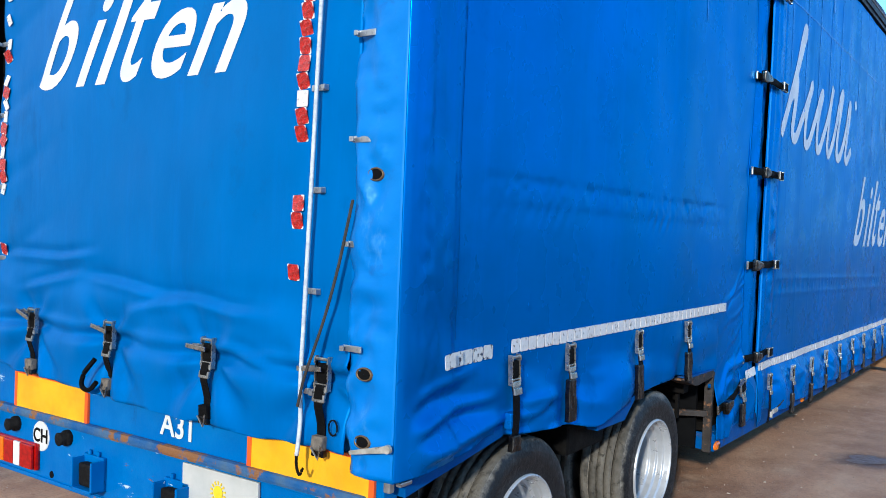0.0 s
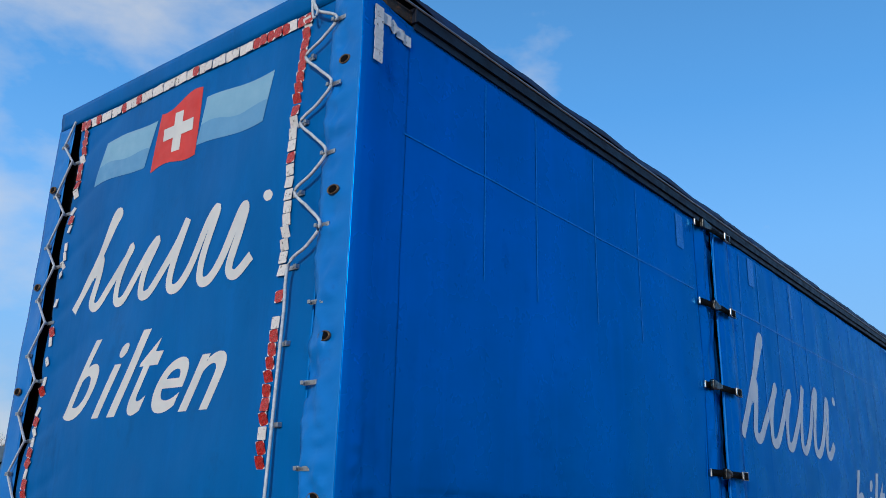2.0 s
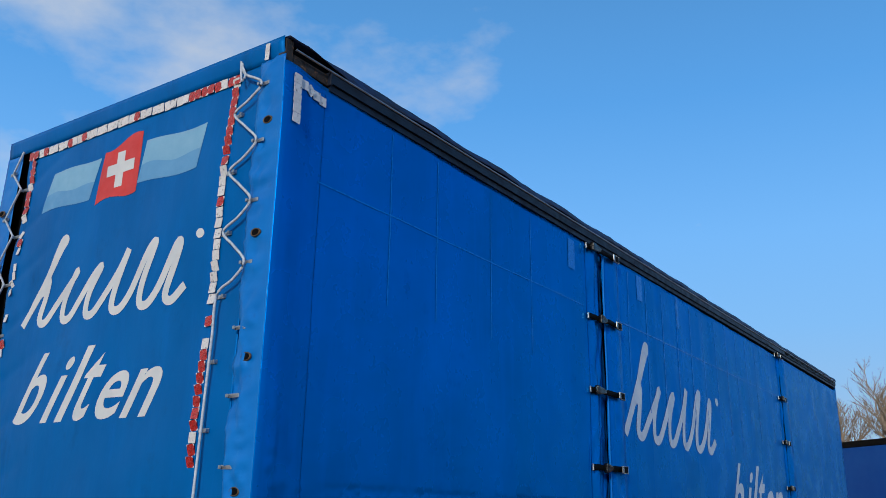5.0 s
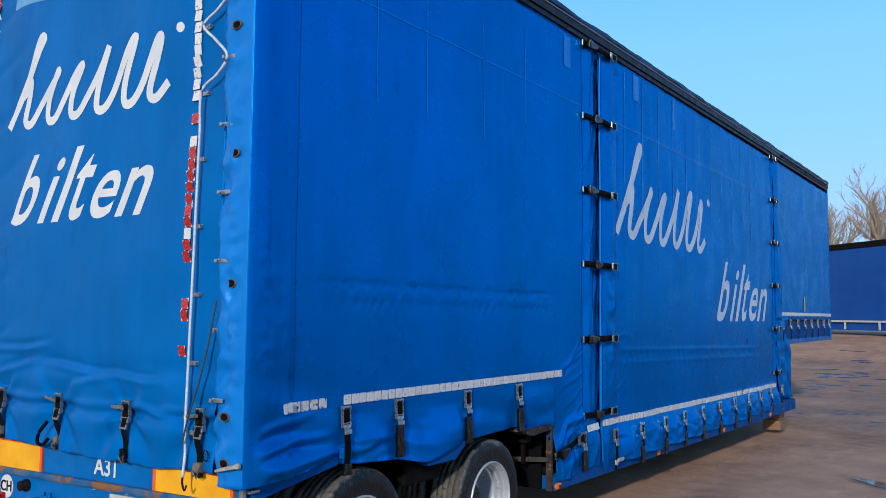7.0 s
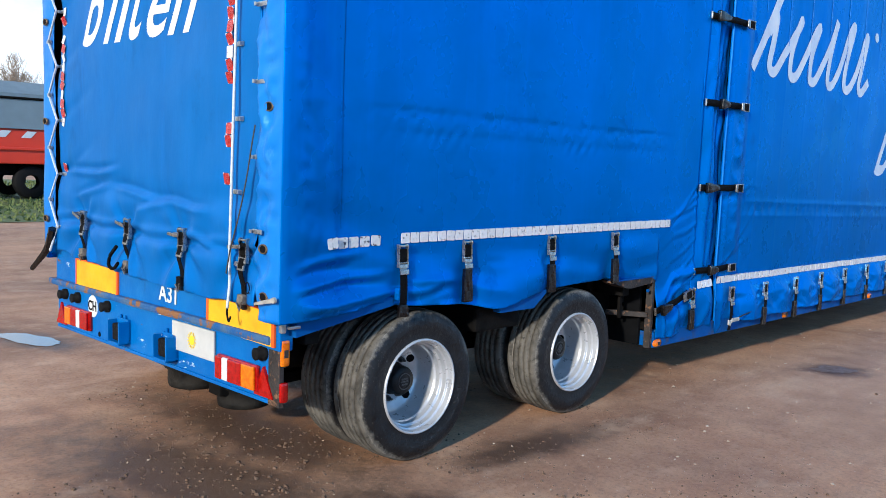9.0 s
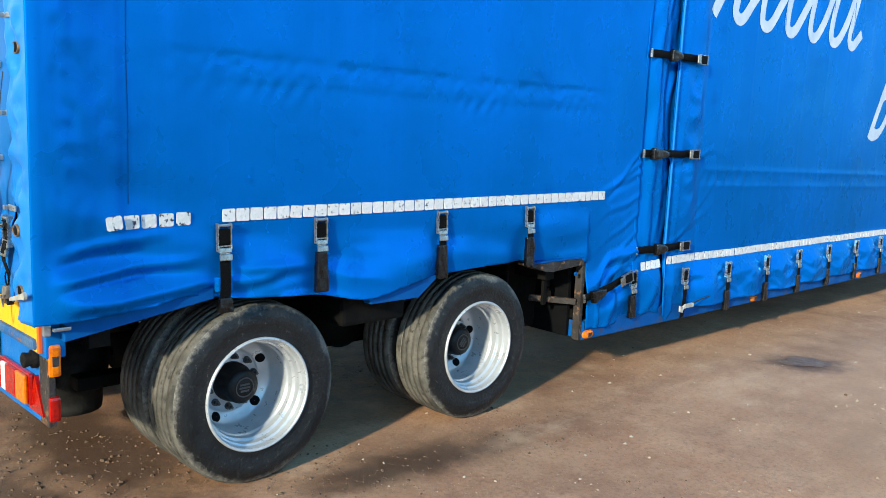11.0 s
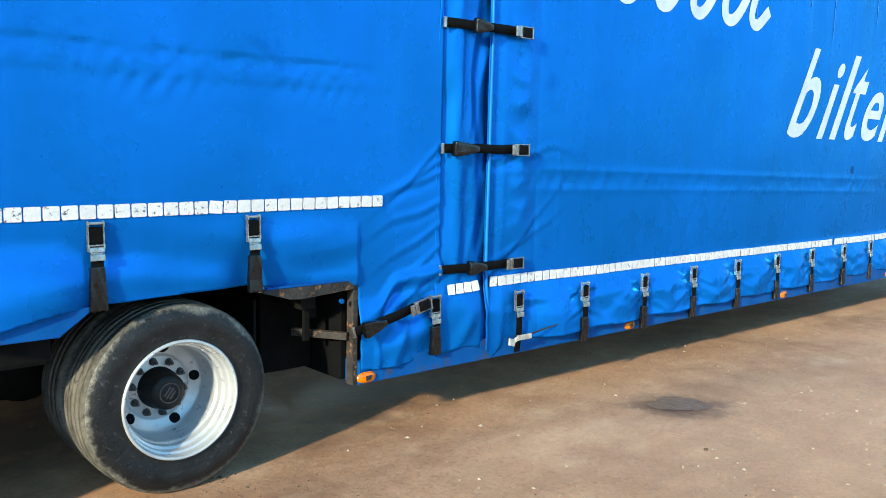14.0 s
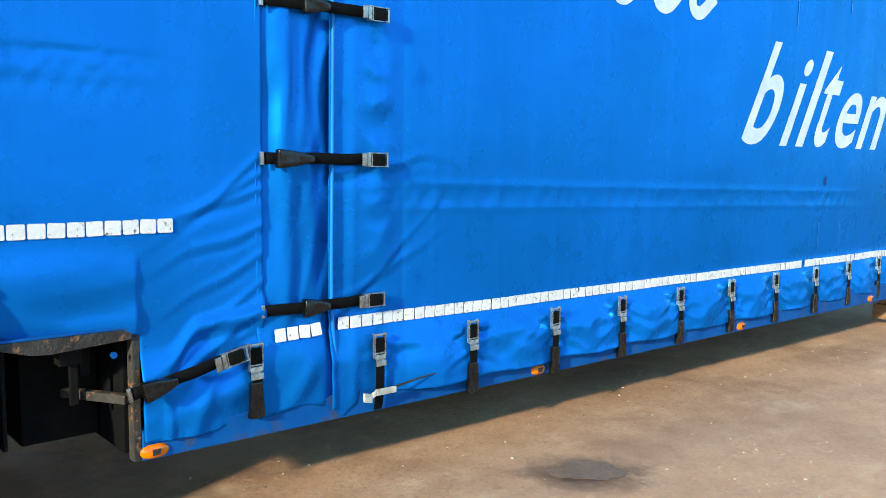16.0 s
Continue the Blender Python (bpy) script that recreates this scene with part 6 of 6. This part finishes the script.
# running gear
for y in AXLES:
    part("axle", tube([(-2.3, y, 0.374), (-0.3, y, 0.374)], 0.065, 12), M_DARK, trailer, "dark axle tube")
    for x in (-0.75, -1.85):
        part("air_bellows", lathe([(0.34, 0.05), (0.34, 0.13), (0.37, 0.15), (0.43, 0.155), (0.46, 0.14), (0.5, 0.155), (0.56, 0.15), (0.6, 0.12), (0.66, 0.06)], 20, (x, y + 0.28, -0.02), "z"), M_RUBBER, trailer,
             "black rubber air spring", True)
        part("trailing_arm", box(x - 0.05, x + 0.05, y - 0.5, y + 0.36, 0.30, 0.36, 0.012), M_DARK, trailer)
for x in (-0.98, -1.62):
    part("chassis_rail", box(x - 0.05, x + 0.05, 0.09, 3.3, 0.52, 0.84, 0.008), M_DARK, trailer, "dark chassis rail")
for y in (0.25, 1.55, 2.85):
    part("cross_member", box(-2.5, -0.1, y - 0.04, y + 0.04, 0.66, 0.84, 0.006), M_DARK, trailer)
# near-black sheet paints in the shade under the floor
part("underfloor", box(-2.5, -0.12, 0.1, 3.3, 0.86, 0.90), M_HOLLOW_SHADE, trailer)
for x, r in ((-1.50, 0.165), (-0.98, 0.145)):
    part("air_bellows", lathe([(0.0, 0.0005), (0.0, r * 0.97), (0.03, r), (0.10, r), (0.11, r * 1.12), (0.20, r * 1.2), (0.30, r * 1.18), (0.36, r * 0.8)], 28, (x, 0.45, 0.145), "z"), M_BELLOWS, trailer, "black rubber air spring below the frame", True)
# tank added where it covers the pale ground between the axles
part("air_tank", lathe([(-2.0, 0.0005), (-2.0, 0.12), (-1.95, 0.17), (-0.68, 0.17), (-0.62, 0.12), (-0.62, 0.0005)], 24, (0, 1.80, 0.46), "x"), M_DARK, trailer, "black round tank added to darken the gap between the axles", True)
# unseen far-side parts, added to keep light from under the trailer
part("far_mudguard", box(-2.56, -2.44, 1.36, 1.74, 0.44, 0.84, 0.01), M_DARK, trailer, "unseen dark mudguard added on the far side to block light")
part("far_rail", box(-2.60, -2.56, 2.6, 10.6, 0.27, 0.84, 0.004), M_DARK, trailer, "unseen near-black lower rail added on the far side to block light")
# running gear added to darken the underside further
for y in AXLES:
    part("brake_chamber", lathe([(y - 0.34, 0.02), (y - 0.34, 0.08), (y - 0.2, 0.085), (y - 0.18, 0.06), (y - 0.08, 0.05)], 14, (-0.72, 0, 0.46), "y"), M_DARK, trailer, "dark brake chamber", True)
    part("hanger_bracket", box(-1.04, -0.92, y - 0.62, y - 0.46, 0.22, 0.54, 0.01), M_DARK, trailer)
part("mudguard", box(-0.60, -0.10, 1.36, 1.74, 0.58, 0.72, 0.02), M_DARK, trailer, "dark mudguard section")
mud = bmesh.new()
add_box(mud, -0.05, 0.006, 1.38, 1.86, 0.70, 0.80, 0.006)
for v in mud.verts:
    if v.co.z < 0.75:
        v.co.y += 0.06 if v.co.y < 1.6 else -0.12
part("mudguard_bracket", mud, M_RAILBLUE, trailer, "blue wedge-shaped mudguard bracket")
flap_bm = box(-0.60, -0.26, 2.66, 2.675, 0.34, 0.70, 0.004)
part("mud_flap", flap_bm, M_RUBBER, trailer, "black rubber mud flap")
part("storage_box", box(-0.85, -0.34, 2.74, 3.02, 0.32, 0.74, 0.01), M_DARK, trailer, "dark steel box ahead of the wheels")

# step in the frame where the low bed begins
outline = ((2.56, 0.788), (2.56, 0.776), (2.69, 0.738), (2.75, 0.733), (3.028, 0.752), (3.028, 0.788))
gusset_v = [(x, y, z) for x in (-0.10, 0.004) for y, z in outline]
gusset_f = [tuple(range(6)), tuple(range(11, 5, -1))] + [(i, i + 6, (i + 1) % 6 + 6, (i + 1) % 6) for i in range(6)]
part("step_plate", (gusset_v, [], gusset_f), M_RUST, trailer, "rusty sloping gusset plate above the step")
part("step_cover", box(-0.10, 0.006, 2.575, 3.03, 0.789, 0.799, 0.003), M_RAILBLUE, trailer, "chipped blue edge of the step plate")
# blue hanger coloured near-black, its shade painted in
part("inner_hanger", box(-0.20, -0.17, 2.90, 2.94, 0.60, 0.74, 0.004), M_DARK, trailer)
part("step_beam", box(-0.14, -0.104, 2.88, 3.028, 0.745, 0.80, 0.004), M_RUST, trailer)
part("end_post", box(-0.055, -0.006, 3.03, 3.06, 0.292, 0.78, 0.004), M_RUST, trailer, "chipped post at the end of the low bed")
# near-black sheet stands for the shade inside the step
part("end_plate", box(-2.5, -0.10, 3.03, 3.06, 0.30, 0.85, 0.004), M_HOLLOW_SHADE, trailer)
bar = bmesh.new()
add_box(bar, -0.017, 0.017, -0.28, 0.0, -0.017, 0.017, 0.003)
ob = part("cross_bar", bar, M_RUST, trailer, "chipped hollow square bar")
ob.matrix_basis = Matrix.Translation((-0.03, 3.02, 0.525)) @ Matrix.Rotation(radians(-58), 4, "Z")
# also a blue hanger, darkened in colour for the shade it hangs in
part("hanger", box(-0.17, -0.15, 2.86, 2.89, 0.50, 0.74, 0.004), M_DARK, trailer)
part("bolt_head", lathe([(0.0, 0.012), (0.012, 0.012), (0.012, 0.0005)], 6, (-0.01, 2.965, 0.70)), M_RAILBLUE, trailer)
rail = bmesh.new()
vs = []
for y, o, foot in ((3.06, 0.0, 0.295), (10.62, 0.075, 0.258)):
    vs += [rail.verts.new((o + x, y, z)) for x, z in ((-0.12, foot + 0.004), (0.006, foot), (0.012, foot + 0.004), (0.012, 0.395), (-0.02, 0.41), (-0.12, 0.41))]
for i in range(6):
    rail.faces.new((vs[i], vs[(i + 1) % 6], vs[6 + (i + 1) % 6], vs[6 + i]))
rail.faces.new(vs[:6][::-1])
rail.faces.new(vs[6:])
part("low_rail", rail, M_RAILBLUE, trailer, "scuffed blue lower side rail")
part("low_bed", box(-2.5, -0.06, 3.06, 10.6, 0.40, 0.46), M_DARK, trailer)
for x in (-1.0, -1.6):
    part("low_beam", box(x - 0.08, x + 0.08, 3.1, 10.5, 0.29, 0.40, 0.01), M_DARK, trailer)


def oval_lens():
    return [(0.018 * math.sqrt(max(0.0, 1 - r * r)) * 1.1 - 0.002, 0.055 * r * math.cos(a), 0.026 * r * math.sin(a) * (1 + 0.25 * abs(math.cos(a)))) for a in span(0, 2 * math.pi - 0.2618, 0.2618) for r in (0.0, 0.5, 0.8, 0.95, 1.0)], [], \
        [(5 * k + i, 5 * k + i + 1, 5 * ((k + 1) % 24) + i + 1, 5 * ((k + 1) % 24) + i) for k in range(24) for i in range(4)]


for y in (3.1, 5.15, 7.16, 9.2):
    mk = part("side_marker", oval_lens(), M_LENS_AMBER, trailer, "amber oval side marker lamp", True)
    mk.location = (0.012 + 0.0099 * (y - 3.06), y, 0.326 - 0.004 * (y - 3.06))
    part("lens_rib", box(0.0165, 0.019, -0.016, 0.016, -0.012, 0.012, 0.001), M_RUST, mk)
rag = bmesh.new()
for a, b, c, dd in ((3.985, 4.03, 0.372, 0.412), (4.03, 4.05, 0.39, 0.412), (4.05, 4.16, 0.388, 0.416)):
    add_box(rag, 0.082, 0.096, a, b, c, dd, 0.004)
for v in rag.verts:
    v.co.z += 0.012 * nz(v.co.y * 22, 1.0) + 0.06 * (v.co.y - 4.2)
    v.co.x += 0.01 * nz(v.co.y * 15, 4.0)
part("torn_strap", rag, M_RAG, trailer, "torn pale strap end")
part("hem_rod", tube([(0.088, 4.15, 0.404), (0.084, 4.27, 0.417), (0.075, 4.40, 0.424)], 0.006, 6, 0.5), M_RUST, trailer, "thin rusty rod in the torn hem")
# front of the low bed and the raised deck
part("gooseneck", box(-2.4, -0.10, 10.5, 14.0, 1.21, 1.28, 0.01), M_DARK, trailer, "dark frame below the raised deck")
part("bulkhead", box(-2.5, -0.05, 10.55, 10.62, 0.30, 1.25, 0.006), M_STEEL, trailer)
part("deck_rail", box(-0.05, 0.01, 10.6, 14.0, 1.20, 1.27, 0.005), M_STEEL, trailer)
part("support_leg", box(-0.16, -0.06, 10.2, 10.3, 0.23, 0.42, 0.006), M_RUST, trailer, "rusty support foot")
tagged(part("timber_block", box(-0.24, 0.0, 10.05, 10.42, -0.005, 0.13, 0.008), M_WOOD), "weathered timber block under the trailer", "timber block", "timber blocks under the trailer")
tagged(part("timber_block", box(-0.22, -0.02, 10.1, 10.38, 0.13, 0.262, 0.008), M_WOOD), "weathered timber block stacked under the trailer", "timber block", "timber blocks under the trailer")


# ---- surroundings ----
def far_trailer():
    t = empty("far_trailer", (-4.6, 38.6, 0.86))
    tagged(t, "blue curtain-side trailer with a pale side rail, parked across the yard", "trailer")
    t.rotation_euler = (0, 0, radians(-41))
    part("curtain", box(-9.0, 9.0, 0.0, 2.5, 0.55, 3.72, 0.02), M_FAR_BLUE, t, "plain dark blue tarpaulin")
    part("roof_edge", box(-9.05, 9.05, -0.03, 2.53, 3.72, 3.98, 0.03), M_DARK, t, "dark roof edge")
    part("side_rail", box(-9.0, 9.0, -0.10, -0.05, 0.56, 0.64, 0.01), M_PLATE, t, "pale side rail")
    for i in range(9):
        part("rail_post", box(-8.6 + 2 * i, -8.52 + 2 * i, -0.09, -0.05, 0.25, 0.56), M_PLATE, t)
    part("under_skirt", box(-9.0, 9.0, 0.02, 0.1, 0.22, 0.55), M_FAR_BLUE, t)
    for x in (-6.5, -5.2, -3.9, 5.5):
        for y in (0.3, 2.1):
            part("wheel", lathe([(-0.15, 0.2), (-0.15, 0.42), (-0.1, 0.46), (0.1, 0.46), (0.15, 0.42), (0.15, 0.2)], 20, (x, y, 0.44), "y"), M_RUBBER, t, "", True)
    part("chassis", box(-8.8, 8.8, 0.7, 1.8, 0.3, 0.55), M_DARK, t)
    return t


far_trailer()


def tipper():
    t = empty("tipper_trailer", (-21.5, 7.6, 0))
    tagged(t, "red tipper trailer with white warning stripes and a grey cover", "trailer")
    body = part("body", box(-2.4, 0.0, -5.5, 4.5, 0.95, 1.9, 0.03), M_FAR_RED, t, "orange-red steel body")
    for i in range(15):
        bm = bmesh.new()
        vs = [bm.verts.new((0.012, -5.3 + 0.66 * i + a, z)) for a, z in ((0.0, 1.66), (0.26, 1.66), (0.42, 1.84), (0.16, 1.84))]
        bm.faces.new(vs)
        part("warning_stripe", bm, M_WHITE, body)
    part("body_rail", box(-0.02, 0.06, -5.5, 4.5, 1.32, 1.40, 0.02), M_FAR_RED, t)
    cv = []
    for y in (-5.5, 4.5):
        cv += [(-2.45, y, 1.9), (-2.4, y, 2.85), (-1.6, y, 3.2), (-0.7, y, 3.2), (0.0, y, 2.85), (0.06, y, 1.9)]
    cf = [(i, i + 1, i + 7, i + 6) for i in range(5)] + [(0, 5, 4, 3, 2, 1), (6, 7, 8, 9, 10, 11)]
    part("cover", (cv, [], cf), M_FAR_GREY, t, "grey tarpaulin cover")
    part("cover_cord", tube([(0.03, -5.5, 2.72), (0.03, 4.5, 2.72)], 0.035, 6), M_DARK, t)
    part("chassis", box(-1.9, -0.5, -5.4, 4.4, 0.62, 0.95, 0.02), M_DARK, t)
    for y in (-3.6, -2.3, -1.0, 3.2):
        for x in (-2.05, -0.3):
            part("wheel", lathe([(-0.14, 0.2), (-0.14, 0.42), (-0.09, 0.46), (0.09, 0.46), (0.14, 0.42), (0.14, 0.2)], 20, (x, y, 0.455), "x"), M_RUBBER, t, "", True)
    return t


tipper()


def grass_strip():
    rnd = random.Random(9)
    verts, faces = [], []
    for _ in range(9000):
        x, y = rnd.uniform(-34, -14.6), rnd.uniform(2, 16)
        z, h, a = ground_z(x, y), rnd.uniform(0.03, 0.11), rnd.uniform(0, 6.28)
        o, w = len(verts), 0.05
        verts += [(x - w * math.cos(a), y - w * math.sin(a), z), (x + w * math.cos(a), y + w * math.sin(a), z), (x + rnd.uniform(-0.05, 0.05), y + rnd.uniform(-0.05, 0.05), z + h)]
        faces.append((o, o + 1, o + 2))
    return verts, [], faces


turf_v = [(x, y, ground_z(x, y) + 0.012) for x in span(-36, -14.4, 0.8) for y in span(-30, 40, 2)]
ny = len(span(-30, 40, 2))
turf = part("grass_verge", (turf_v, [], [(i * ny + k, (i + 1) * ny + k, (i + 1) * ny + k + 1, i * ny + k + 1) for i in range(len(turf_v) // ny - 1) for k in range(ny - 1)]), M_GRASS)
tagged(turf, "strip of rough winter grass at the yard's edge", "grass", kind="structure")
tagged(part("grass_tufts", grass_strip(), M_GRASS), "tufts of rough winter grass", "grass", kind="stuff")


def bare_tree(at, height, seed, spread=0.5):
    """A leafless tree: tapered trunk, upswept limbs, and a rounded crown of fine twigs."""
    rnd = random.Random(seed)
    trunk, twigs = [], []

    def grow(p, d, length, r, depth):
        pts, q = [p], p
        n = 4 if depth < 4 else 3
        for i in range(n):
            d = (d + Vector((rnd.gauss(0, 0.10), rnd.gauss(0, 0.10), rnd.gauss(0.05, 0.06)))).normalized()
            q = q + d * length / n
            pts.append(q)
        (trunk if depth < 2 else twigs).append(tube(pts, max(r, height * 0.0007), 6 if depth < 2 else 3, 0.6))
        if depth >= 6:
            return
        for k in range(6 if not depth else rnd.choice((3, 3, 4) if depth < 5 else (2, 3, 4))):
            t = rnd.randint(1, n) if depth else rnd.choice((2, 3, 4, 4))
            a = rnd.uniform(0, 6.28)
            side = Vector((math.cos(a), math.sin(a), rnd.uniform(0.0, 0.45)))
            grow(pts[t], (d * (1 - spread) + side * spread).normalized(), length * rnd.uniform(0.58, 0.78), r * (0.56 if depth else 0.5), depth + 1)

    grow(Vector((0, 0, 0)), Vector((0, 0, 1)), height * 0.25, height * 0.019, 0)
    t = empty("bare_tree", at)
    tagged(t, "leafless winter tree with fine grey-brown twigs", "tree", "bare trees behind the yard")
    part("trunk", join(*trunk), M_BARK, t, "", True)
    part("crown", join(*twigs), M_BARK, t, "fine bare twigs")
    return t


for i, (x, y, h) in enumerate(((-8.0, 57, 12.6), (-4.2, 60, 15.4), (-0.2, 57, 15.2), (4.0, 62, 16), (-60, 20, 11.5), (-62, 26, 12), (-58, 14, 11), (-64, 32, 12))):
    bare_tree((x, y, ground_z(x, y) - 0.05), h * 1.05, 40 + i, 0.35 + 0.03 * (i % 3))


for ob in trailer.children:
    if ob.name.split(".")[0] in ("bumper", "bumper_ledge", "bumper_lip", "country_sticker", "blank_plate", "tail_lamp", "triangle_reflector", "rubber_buffer", "step_pocket", "bumper_hole"):
        sagging(ob)
